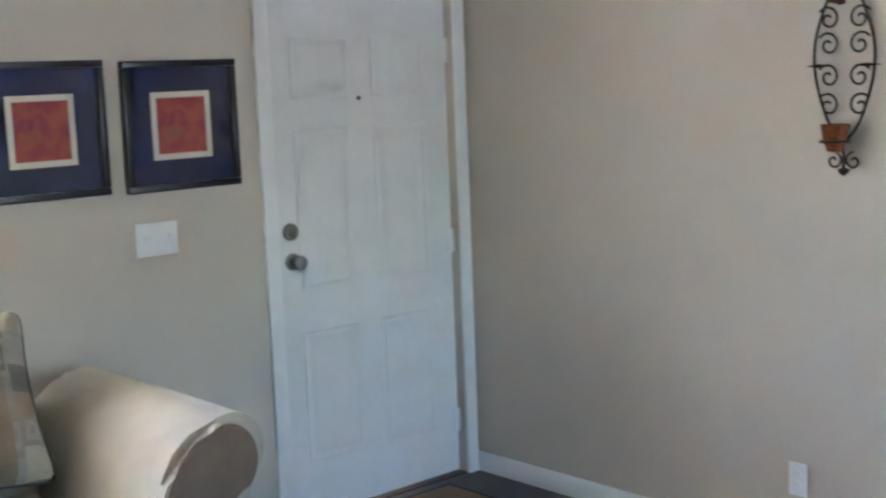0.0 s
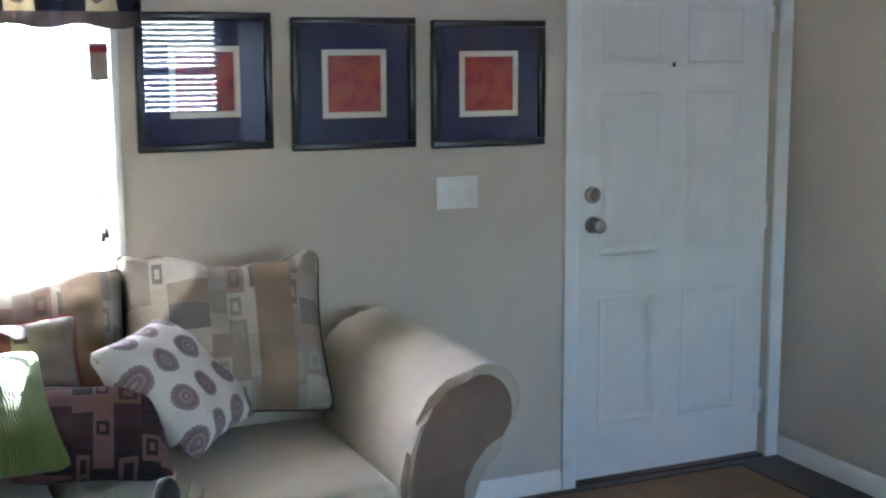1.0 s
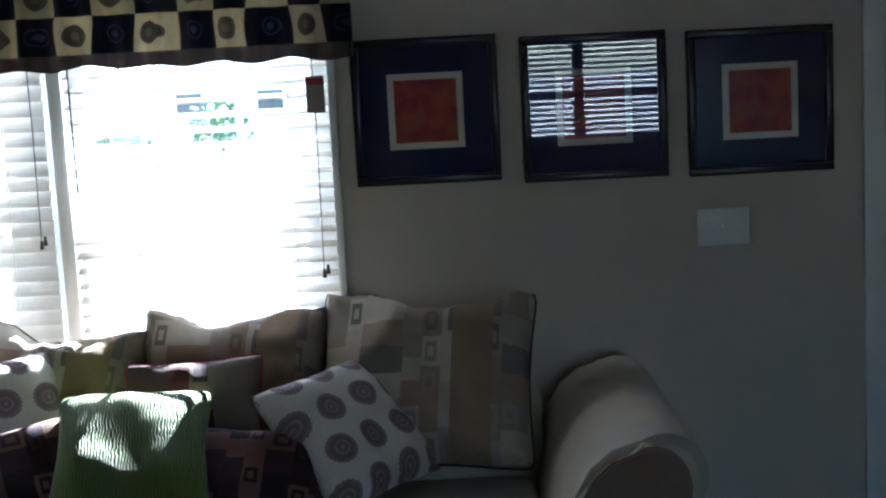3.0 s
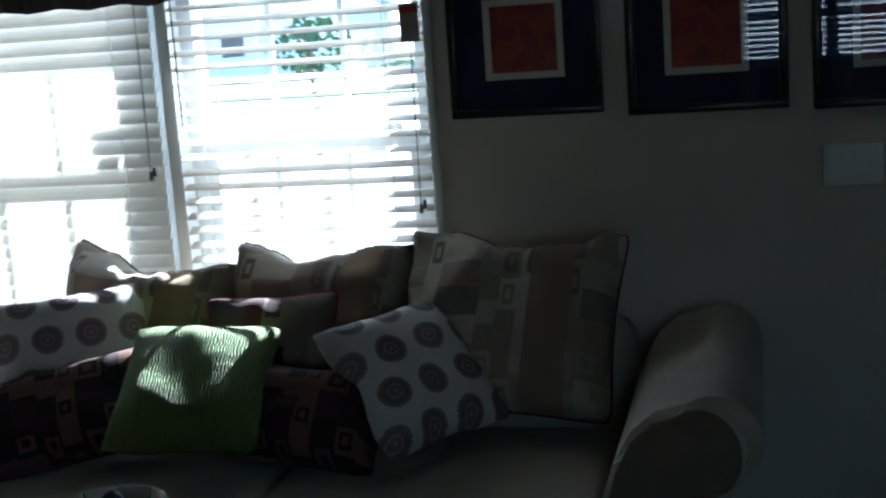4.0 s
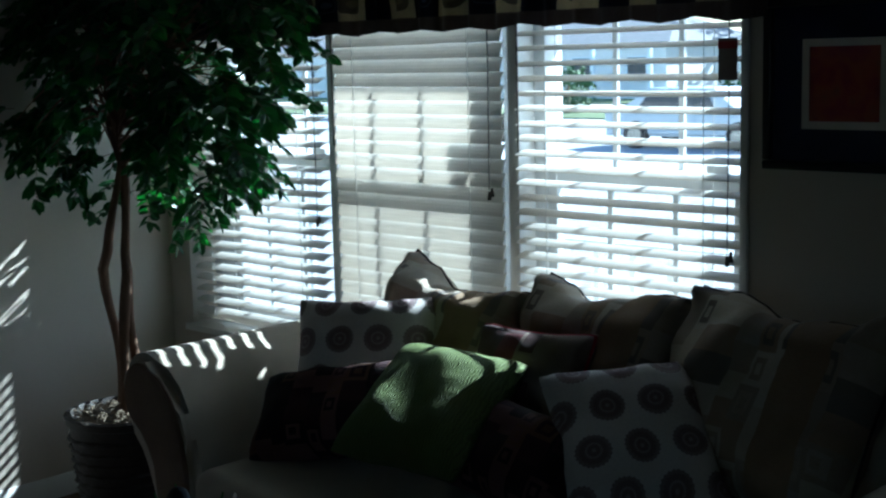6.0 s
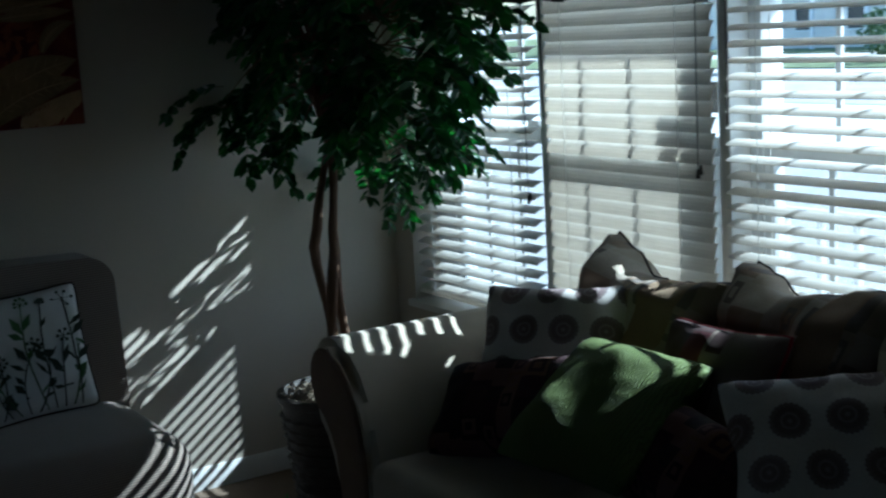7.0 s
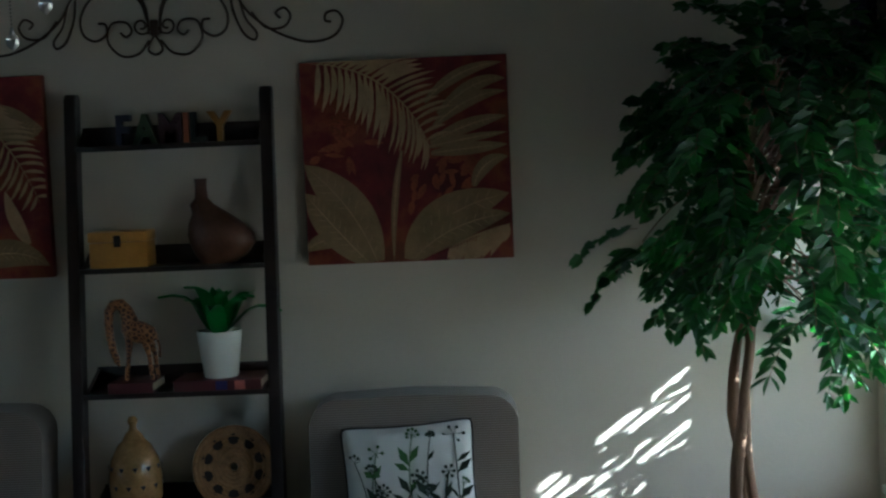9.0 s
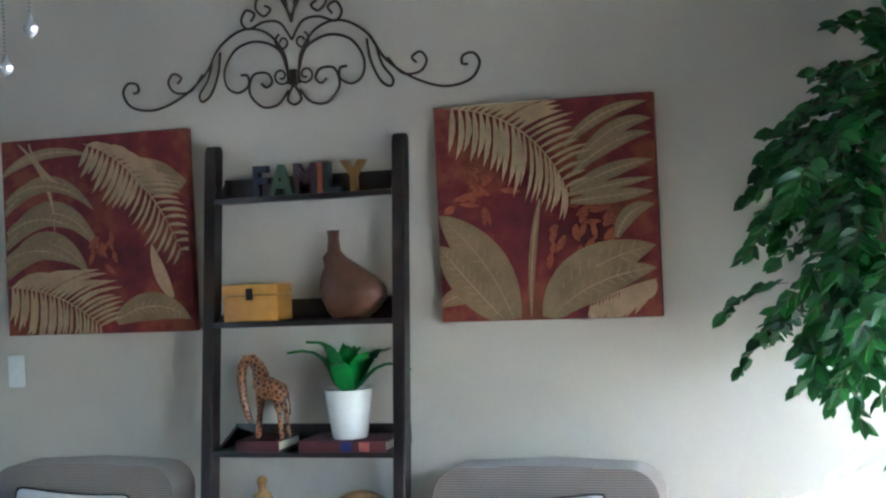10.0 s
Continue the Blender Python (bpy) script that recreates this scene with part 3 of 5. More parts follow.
def window_unit(name, x0, x1, g0, g1):
    """A single-hung window in the bay x0 to x1; g0 to g1 is the glass of its fixed upper sash."""
    w = thing(name, pose(0, 0, 0), "white vinyl single-hung window in bright daylight", "window", kind="structure")
    z0, z1, zm, y, yl, s = WIN[2], WIN[3], 1.30, 0.175, 0.145, 0.037
    for a, b, c, e in ((x0, g0, z0, z1), (g1, x1, z0, z1), (g0, g1, z0, z0 + 0.04), (g0, g1, z1 - 0.045, z1)):
        part("frame", box(a, b, yl - 0.02, y + 0.04, c, e, 0.003), "vinyl", w)
    part("meeting_rail", box(g0, g1, yl - 0.014, y + 0.014, zm - 0.03, zm + 0.03, 0.003), "vinyl", w)
    for a, b, c, e in ((g0, g0 + s, z0 + 0.04, zm - 0.03), (g1 - s, g1, z0 + 0.04, zm - 0.03), (g0 + s, g1 - s, z0 + 0.04, z0 + 0.09)):
        part("sash_stile", box(a, b, yl - 0.014, yl + 0.014, c, e, 0.003), "vinyl", w)
    for k in (1, 2):
        xm = g0 + (g1 - g0) * k / 3
        part("glazing_bar", box(xm - 0.009, xm + 0.009, yl - 0.006, yl + 0.006, z0 + 0.09, zm - 0.03), "vinyl", w)
        part("glazing_bar", box(xm - 0.009, xm + 0.009, y - 0.006, y + 0.006, zm + 0.03, z1 - 0.045), "vinyl", w)
    part("sash_lock", box(g1 - 0.12, g1 - 0.05, yl - 0.03, yl + 0.006, zm + 0.03, zm + 0.055, 0.003), "vinyl", w)
    for a, b, c, e, q in ((g0 + s, g1 - s, z0 + 0.09, zm - 0.03, yl), (g0, g1, zm + 0.03, z1 - 0.045, y)):
        p = part("pane", box(a, b, q + 0.007, q + 0.010, c, e), "glass", w, smooth=False)
        p.visible_shadow = False
    part("insect_screen", box(g0, g1, y + 0.016, y + 0.0175, z0 + 0.04, zm - 0.03), "screen", w, "fine grey insect screen", smooth=False)
    return w


GLASS = ((-5.105, -4.465), (-4.354, -3.640), (-3.465, -2.750))
for i, ((a, b), (c, d)) in enumerate(zip(BAYS, GLASS)):
    window_unit(f"window_{i + 1}", a, b, c, d)
sticker = thing("window_sticker", pose(-3.705, 0.167, 1.445), "small dark square sticker on the window pane", "sticker")
part("card", box(-0.055, 0.055, -0.001, 0.001, -0.047, 0.047, 0.0005), "tassel", sticker)
for x in POSTS:
    tagged(part("trim", box(x - 0.0215, x + 0.0215, 0.045, 0.215, WIN[2], WIN[3], 0.003), "white", None, "white window post"), kind="structure")
tagged(part("trim", box(WIN[1] - 0.012, WIN[1] + 0.012, -0.012, -0.0005, WIN[2], WIN[3], 0.003), "white", None, "white window edge trim"), kind="structure")
tagged(part("window_sill", box(WIN[0] - 0.02, WIN[1] + 0.03, -0.03, 0.122, WIN[2] - 0.025, WIN[2] + 0.002, 0.004), "white", None, "white window sill"), kind="structure")


def slat_mesh(length, width=0.05, name="slat"):
    bm = bmesh.new()
    rows = []
    for side in (0.0, -0.0025):
        rows += [[bm.verts.new((x, width * (k / 4 - 0.5), side + 0.0035 * (1 - (k / 2 - 1) ** 2))) for k in range(5)] for x in (-length / 2, length / 2)]
    a, b, c, d = rows
    for k in range(4):
        bm.faces.new((a[k], a[k + 1], b[k + 1], b[k])), bm.faces.new((c[k + 1], c[k], d[k], d[k + 1]))
    for p, q in ((a, c), (b, d)):
        bm.faces.new([*p, *q[::-1]])
    bm.faces.new((a[0], b[0], d[0], c[0])), bm.faces.new((a[4], b[4], d[4], c[4]))
    me = bpy.data.meshes.new(name)
    bmesh.ops.recalc_face_normals(bm, faces=bm.faces)
    bm.to_mesh(me)
    bm.free()
    me.materials.append(M["slat"])
    return me


def blind(x0, x1, z0, z1, y, tilt, label, cord_x, cord_z, tilts=None, wand=True, tag=False):
    """A horizontal blind. tilt: degrees by which the room edge of each slat hangs down."""
    b = thing("window_blind", pose((x0 + x1) / 2, y, z0), label, "blind", "blinds of the window")
    half, h = (x1 - x0) / 2, z1 - z0
    me = slat_mesh(x1 - x0 - 0.012)
    rng, z = random.Random(int(x0 * 100)), 0.03
    while z < h - 0.05:
        s = new("slat", me)
        s.parent = b
        s.matrix_basis = pose(0, 0, z, tilt + (5 if tilt > 60 and z < 0.62 else 0) + rng.uniform(-2.5, 2.5), rng.uniform(-0.25, 0.25), 0)
        z += 0.0465
    part("bottom_rail", box(-half + 0.006, half - 0.006, -0.024, 0.024, 0, 0.016, 0.004), "slat", b)
    part("head_rail", box(-half + 0.003, half - 0.003, -0.028, 0.028, h - 0.04, h, 0.003), "vinyl", b)
    for u in (-0.68, 0.68):
        for yy in (-0.027, 0.027):
            part("ladder_cord", tube([(u * half, yy, 0.01), (u * half, yy, h - 0.03)], 0.0012, 4), "cord", b)
    cx = cord_x - (x0 + x1) / 2
    part("lift_cord", tube([(cx, -0.034, cord_z - z0 + 0.02), (cx + 0.004, -0.036, (cord_z - z0 + h) / 2), (cx, -0.032, h - 0.03)], 0.0017, 5), "tassel", b, "thin pull cord")
    for dx in (0, 0.012):
        part("tassel", lathe([(0, 0.03), (0.004, 0.028), (0.007, 0.004), (0.007, 0), (0, 0)], 10), "tassel", b, "small cord end", m=pose(cx + dx, -0.034, cord_z - z0 - 0.012 + dx))
    if wand:
        part("tilt_wand", tube([(-half + 0.03, -0.036, h - 0.04), (-half + 0.032, -0.037, h - 0.62)], 0.003, 6), "tassel", b, "dark tilt wand")
    if tag:
        t = part("warning_tag", box(-0.028, 0.028, -0.0012, 0.0012, 0, 0.113), "tan_tag", b, "hanging brown warning tag", m=pose(-2.724 - (x0 + x1) / 2, -0.05, 1.60 - z0, 0, 0, 3))
        part("tag_band", box(-0.0285, 0.0285, -0.0018, 0.0018, 0.085, 0.105), "red", t)
    return b


M["tan_tag"] = plain("brown_tag_card", (0.24, 0.2, 0.18), 0.7)
blind(BAYS[0][0] + 0.01, BAYS[0][1] - 0.006, 0.65, 2.0, 0.035, 20, "white horizontal blind with half-open sunlit slats", -4.44, 1.09, wand=False)
blind(BAYS[1][0] + 0.006, BAYS[1][1] - 0.006, 0.65, 2.0, 0.035, 66, "white horizontal blind with nearly closed slats", -3.60, 1.235)
blind(BAYS[2][0] + 0.006, BAYS[2][1] - 0.006, 0.65, 2.0, 0.035, 17.5, "white horizontal blind with open slats", -2.732, 1.10, tag=True)


def valance():
    """Gathered cloth that hangs from a rod over the window."""
    v = thing("valance", pose(0, 0, 1.765), "gathered navy and cream checked valance over the window", "valance")
    x0, x1, n, h = -5.30, -2.60, 300, 0.50
    bm = bmesh.new()
    cols = []
    for i in range(n + 1):
        x = x0 + (x1 - x0) * i / n
        col = []
        for j in range(9):
            f = j / 8
            amp = 0.018 * (1 - 0.55 * f)
            y = -0.085 + amp * math.sin(x * 62 + 1.5 * noise.noise(Vector((x * 3, 0, 0)))) + 0.012 * noise.noise(Vector((x * 9, f, 3)))
            z = f * h + (0.012 * noise.noise(Vector((x * 4, 5, 0))) + 0.006 * math.sin(x * 31)) * (1 - f)
            col.append(bm.verts.new((x, y, z)))
        cols.append(col)
    for a, b in zip(cols, cols[1:]):
        for j in range(8):
            bm.faces.new((a[j], b[j], b[j + 1], a[j + 1]))
    bmesh.ops.solidify(bm, geom=bm.faces[:], thickness=0.003)
    part("cloth", bm, "valance", v)
    for a, b in ((x0, x0 + 0.002), (x1 - 0.002, x1)):
        part("return", box(a, b, -0.085, -0.002, 0.0, h), "valance", v, smooth=False)
    part("rod", tube([(x0, -0.085, h + 0.005), (x1, -0.085, h + 0.005)], 0.01, 8), "white", v)


valance()


# ---- framed prints, switch plates, sconce ----
def framed_print(x0, z0=1.345, s=0.445):
    f = thing("framed_print", pose(x0, 0, z0), "black framed red print with a navy mat behind glass", "picture", "three framed prints on the wall")
    w = 0.024
    for a, b, c, d in ((0, s, 0, w), (0, s, s - w, s), (0, w, w, s - w), (s - w, s, w, s - w)):
        part("frame", box(a, b, -0.03, -0.002, c, d, 0.004), "black_frame", f)
    part("mat", box(w, s - w, -0.012, -0.004, w, s - w), "navy_mat", f, smooth=False)
    a, b = 0.107, s - 0.107
    for p, q, c, d in ((a, b, a, a + 0.02), (a, b, b - 0.02, b), (a, a + 0.02, a + 0.02, b - 0.02), (b - 0.02, b, a + 0.02, b - 0.02)):
        part("inner_mat", box(p, q, -0.016, -0.012, c, d), "ivory_mat", f, smooth=False)
    part("print", box(a + 0.02, b - 0.02, -0.014, -0.012, a + 0.02, b - 0.02), "print", f, smooth=False)
    part("glass", box(w, s - w, -0.0215, -0.019, w, s - w), "glass", f, smooth=False)


for x, z in ((-2.612, 1.366), (-2.097, 1.352), (-1.587, 1.344)):
    framed_print(x, z)


def switch_plate(m, gangs, label):
    s = thing("switch_plate", m, label, "light switch")
    w = 0.07 + 0.046 * (gangs - 1)
    part("plate", box(-w / 2, w / 2, -0.006, -0.0005, -0.058, 0.058, 0.003), "white", s)
    for g in range(gangs):
        x = (g - (gangs - 1) / 2) * 0.046
        part("toggle", box(x - 0.005, x + 0.005, -0.016, -0.006, -0.004, 0.014, 0.002), "white", s)
    return s


switch_plate(pose(-1.484, 0, 1.182), 3, "white three-gang light switch plate")
switch_plate(pose(WX, -3.612, 1.305, 0, 0, 90), 1, "white single light switch plate")
outlet = thing("wall_outlet", pose(0, -1.579, 0.30, 0, 0, -90), "white duplex wall outlet", "outlet")
part("plate", box(-0.035, 0.035, -0.006, -0.0005, -0.058, 0.058, 0.003), "white", outlet)
for z in (-0.02, 0.02):
    part("socket", lathe([(0, 0.003), (0.015, 0.003), (0.016, 0)], 16), "white", outlet, m=pose(0, -0.006, z, 90))


def spiral(cx, cz, r0, r1, a0, turns, n=22):
    return [(cx + (r0 + (r1 - r0) * k / n) * math.cos(a0 + turns * 2 * math.pi * k / n), 0, cz + (r0 + (r1 - r0) * k / n) * math.sin(a0 + turns * 2 * math.pi * k / n)) for k in range(n + 1)]


def bend(points, n=9):
    """A smooth line through points (x, z) in a wall's plane."""
    p = [Vector((x, 0, z)) for x, z in points]
    out = []
    for i in range(len(p) - 1):
        a, b, c, d = p[max(0, i - 1)], p[i], p[i + 1], p[min(len(p) - 1, i + 2)]
        for k in range(n):
            t = k / n
            out.append(0.5 * (2 * b + (c - a) * t + (2 * a - 5 * b + 4 * c - d) * t * t + (3 * b - a - 3 * c + d) * t ** 3))
    return out + [p[-1]]


def sconce():
    s = thing("wall_sconce", pose(-0.022, -1.757, 1.352, 0, 0, -90), "black scrolled iron wall sconce with two brown candle cups", "sconce")
    for k in (-1, 1):
        part("scroll", tube(bend([(k * 0.012, 0.10), (k * 0.06, 0.17), (k * 0.10, 0.30), (k * 0.10, 0.42), (k * 0.05, 0.56), (k * 0.012, 0.62)]), 0.005), "black_metal", s)
        for z in (0.21, 0.30, 0.40, 0.48):
            part("scroll", tube(spiral(k * 0.055, z, 0.04, 0.008, 0.6 if k > 0 else 2.5, 1.3 * k), 0.004), "black_metal", s)
        part("scroll", tube(spiral(k * 0.035, 0.035, 0.03, 0.006, 1.57, 1.2 * k), 0.004), "black_metal", s)
        part("leaf", lathe([(0, -0.05), (0.006, -0.01), (0.006, 0.0), (0, 0.05)], 8), "black_metal", s, m=pose(k * 0.085, -0.004, 0.335, 0, 90))
    part("stem", tube([(0, 0, 0.0), (0, 0, 0.12)], 0.006), "black_metal", s)
    part("finial", lathe([(0, -0.015), (0.014, -0.004), (0.02, 0.008), (0.006, 0.014), (0, 0.02)], 12), "black_metal", s)
    for z in (0.10, 0.56):
        part("ring", tube([(0.045 * math.cos(a), -0.05 + 0.045 * math.sin(a), z) for a in (2 * math.pi * i / 20 for i in range(20))], 0.005, 6, closed=True), "black_metal", s)
        part("arm", tube([(0, 0, z - 0.03), (0, -0.03, z - 0.035), (0, -0.05, z - 0.03)], 0.005), "black_metal", s)
        part("candle_cup", lathe([(0, -0.04), (0.026, -0.035), (0.038, 0.0), (0.046, 0.05), (0.043, 0.05), (0.034, 0.0), (0.0, -0.025)], 20), "cup_brown", s, "mottled brown and amber glass candle cup", m=pose(0, -0.05, z + 0.004))


sconce()


# ---- sofa with its cushions ----
def sofa():
    s = thing("sofa", pose(-2.99, -0.062, 0, 0, 0, -1.1), "cream upholstered rolled-arm sofa with brown arm fronts", "sofa")
    fr = -0.95
    part("base", box(-1.02, 1.02, fr + 0.03, -0.03, 0.07, 0.36, 0.025), "cream", s)
    part("backrest", box(-0.9, 0.9, -0.26, -0.005, 0.10, 0.80, 0.07, 4), "cream", s)
    for a, b in ((-0.875, -0.006), (0.006, 0.875)):
        bm = box(a, b, fr - 0.02, -0.22, 0.35, 0.525, 0.05, 5)
        for v in bm.verts:
            if v.co.z > 0.45:
                u, w = (2 * v.co.x - a - b) / (b - a), (2 * v.co.y - fr + 0.24) / 0.7
                v.co.z += 0.018 * max(0, 1 - u * u) * max(0, 1 - w * w * 0.5)
        part("seat_cushion", bm, "cream", s)
    for k in (-1, 1):
        # rolled arm: a scroll on a body that narrows below it
        cx, cz, r = 1.142, 0.715, 0.108
        out = [(cx + r * math.cos(a), cz + r * math.sin(a)) for a in (radians(d) for d in range(-48, 121, 12))]
        out += [(1.02, 0.79), (0.965, 0.745), (0.925, 0.675), (0.898, 0.60), (0.878, 0.51), (0.875, 0.40), (0.875, 0.07), (1.06, 0.07), (1.056, 0.36), (1.07, 0.50), (1.105, 0.56), (1.15, 0.605)]
        out = [(k * x, z) for x, z in out]
        part("arm", prism(out, fr - 0.005, -0.02, 0.035), "cream", s)
        face = [(k * 0.985 + (x - k * 0.985) * 0.8, 0.5 + (z - 0.5) * 0.925) for x, z in out]
        part("arm_front", prism(face, fr - 0.017, fr - 0.002, 0.004), "tanfab", s, "brown arm front panel")
        part("welt", tube([(x, fr - 0.009, z) for x, z in face], 0.006, 6, closed=True), "tanfab", s)
        for y in (fr + 0.06, -0.08):
            part("leg", lathe([(0.02, 0), (0.028, 0.03), (0.032, 0.075)], 14), "espresso", s, m=pose(k * 0.95, y, 0))


sofa()
C = cushion
big = "large beige patchwork back cushion with dark piping"
C("back_cushion", upright(-2.43, -0.32, 0.825, 32, -7, -1.5), 0.65, 0.55, 0.24, "patch", big, "piping", 1, 0.08, 0.035, 2.4, knob=0.03)
C("back_cushion", upright(-3.0, -0.27, 0.775, 29, -3, -2), 0.58, 0.56, 0.28, "patch", big, "piping", 2, 0.08, 0.02, 3.2, knob=0.035)
C("back_cushion", upright(-3.55, -0.3, 0.79, 27, -1, -9.5), 0.58, 0.58, 0.28, "patch", big, "piping", 3, 0.09, 0.05, 3.0, knob=0.035)
C("throw_cushion", upright(-3.642, -0.527, 0.776, 28.6, 27, 3.4), 0.478, 0.44, 0.17, "medal", "white cushion with round grey medallions", "", 4, 0.1, 0.0, 1.5)
C("throw_cushion", upright(-2.646, -0.578, 0.747, 46.8, 46, 5), 0.405, 0.43, 0.16, "medal", "white cushion with round grey medallions standing on its corner", "", 5, 0.1, 0.0, 1.6)
C("throw_cushion", upright(-3.077, -0.467, 0.786, 26.7, 0, 2.2), 0.40, 0.34, 0.15, "burgundy", "burgundy striped cushion with a red edge", "red", 6, 0.1, 0.0, 1.5)
C("lumbar_cushion", upright(-3.60, -0.67, 0.67, 42, 8, 14), 0.60, 0.30, 0.19, "geo", "dark brown cushion with a maze pattern", "", 7, 0.1, 0.0, 1.5)
C("lumbar_cushion", upright(-2.90, -0.68, 0.665, 42, -6, -4), 0.44, 0.28, 0.19, "geo", "dark brown cushion with a maze pattern", "", 8, 0.1, 0.0, 1.5)
g = C("throw_cushion", upright(-3.2, -0.715, 0.76, 57.5, 9, -3), 0.42, 0.43, 0.16, "green", "green quilted cotton cushion lying against others", "", 9, 0.09, 0.0, 0.8)


# ---- slipper chairs ----
def chair(y):
    c = thing("slipper_chair", pose(-5.355, y, 0, 0, 0, 90), "grey ribbed armless slipper chair", "chair", "pair of slipper chairs")
    # local: the chair faces -y, x across
    corner = [(0.255 + 0.095 * math.cos(a), 0.90 + 0.095 * math.sin(a)) for a in (radians(6 * k) for k in range(16))]
    bm = prism([(-0.345, 0.28), (0.345, 0.28), (0.35, 0.5)] + corner + [(0, 1.006)] + [(-x, z) for x, z in corner[::-1]] + [(-0.35, 0.5)], -0.18, -0.02, 0.06)
    for v in bm.verts:
        v.co.y -= 0.12 * (1 - v.co.z)
        v.co.x *= 1 + 0.04 * (v.co.z - 0.6)
    part("backrest", bm, "ribbed", c)
    bm = box(-0.375, 0.375, -0.82, -0.14, 0.17, 0.505, 0.13, 8)
    for v in bm.verts:
        if v.co.y < -0.7:
            v.co.y -= 0.05 * max(0, 1 - (v.co.x / 0.37) ** 2)
    part("seat", bm, "ribbed", c)
    for x in (-0.30, 0.30):
        for yy in (-0.72, -0.18):
            part("leg", lathe([(0.016, 0), (0.024, 0.22)], 12), "espresso", c, m=pose(x, yy, 0))
    return c


def botanical_cushion(m, seed):
    w, h = 0.45, 0.43
    c = thing("botanical_cushion", m, "white cushion printed with green and black wild flowers", "cushion", "cushions on the slipper chairs")
    part("cover", pillow_mesh(w, h, 0.13, seed, 0.07), "botanic", c)
    part("piping", tube(rim_points(w, h, 0.07), 0.005, 6, closed=True), "piping", c, "black corded edge")
    rng = random.Random(seed)

    def on(u, v):
        x, y, z = pillow_point(u, v, w, h, 0.13, 0.07)
        k = noise.noise(Vector((x * 9 + seed * 7.3, y * 9, 2.0))) * 0.012 + noise.noise(Vector((x * 22 + seed, y * 22, 1))) * 0.004
        return Vector((x, y, z + k * min(1, z / 0.03) + 0.003))

    for k in range(12):
        u0 = -0.72 + 0.13 * k
        u1, top, bow = u0 * 1.1 + rng.uniform(-0.3, 0.3), rng.uniform(-0.1, 0.85), rng.uniform(-0.16, 0.16)
        line = [on(u0 + (u1 - u0) * t + bow * math.sin(3 * t), -0.92 + (top + 0.92) * t) for t in (i / 10 for i in range(11))]
        ink = "ink_green" if k % 3 == 1 else "ink"
        part("printed_stem", tube(line, 0.0026, 4, flat=0.4), ink, c)
        for q in range(5):
            bm = bmesh.new()
            t = rng.uniform(0.15, 0.8)
            p, sgn = on(u0 + (u1 - u0) * t + bow * math.sin(3 * t), -0.92 + (top + 0.92) * t), rng.choice((-1, 1))
            d, L = Vector((sgn * rng.uniform(0.3, 0.9), rng.uniform(0.3, 0.9), 0)).normalized(), rng.uniform(0.035, 0.075)
            s = Vector((-d.y, d.x, 0)) * rng.uniform(0.006, 0.014)
            vs = [bm.verts.new(x) for x in (p, p + d * L * 0.5 + s, p + d * L, p + d * L * 0.5 - s)]
            bm.faces.new(vs)
            part("printed_leaf", bm, ink, c)
        bm = bmesh.new()
        n, R = rng.randint(4, 9), rng.uniform(0.012, 0.034)
        for q in range(n):
            a = 2 * math.pi * q / n if k % 2 else math.pi * (0.15 + 0.7 * q / n)
            e = Vector((math.cos(a), math.sin(a), 0))
            tip = line[-1] + e * R * rng.uniform(0.7, 1)
            tube([line[-1], tip], 0.0012, 4, bm)
            lathe([(0, -0.001), (0.006, 0), (0, 0.001)], 7, bm, Matrix.Translation(tip))
        part("printed_flower", bm, ink, c)
    return c


for y, seed in ((-1.612, 11), (-3.232, 12)):
    chair(y)
    botanical_cushion(pose(-5.075, y - 0.01, 0.715, 0, 0, 90) @ pose(0, 0, 0, 78) @ pose(0, 0, 0, 0, 0, 3 if seed == 11 else -3), seed)


# ---- ladder shelf and what stands on it ----
LADX = lambda z: -5.335 + (2.06 - z) * 0.12
SHELVES = ((1.868, 0.0), (1.45, 0.0), (1.025, 0.0), (0.60, 0.0), (0.19, 0.0))
lad = thing("ladder_shelf", pose(0, 0, 0), "dark espresso wooden ladder shelf leaning against the wall", "shelf")
for y in (-2.755, -2.078):
    out = [(LADX(0) - 0.03, 0), (LADX(0) + 0.035, 0), (LADX(2.06) + 0.03, 2.05), (LADX(2.06) + 0.015, 2.068), (LADX(2.06) - 0.02, 2.068), (LADX(2.06) - 0.03, 2.05)]
    part("side_rail", prism(out, y - 0.0205, y + 0.0205, 0.003), "espresso", lad)
for z, _ in SHELVES:
    front, back = LADX(z) + 0.03, WX + 0.012
    part("shelf_board", box(back, front, -2.7345, -2.0985, z, z + 0.018, 0.002), "espresso", lad)
    part("back_lip", box(back - 0.01, back + 0.005, -2.7345, -2.0985, z + 0.018, z + 0.085, 0.002), "espresso", lad)
    for y in (-2.728, -2.105):
        part("side_lip", prism([(back, z + 0.018), (front - 0.03, z + 0.018), (back, z + 0.08)], y - 0.006, y + 0.006), "espresso", lad)


def shelf_x(z, f=0.5):
    return WX + 0.02 + (LADX(z) + 0.03 - WX - 0.03) * f


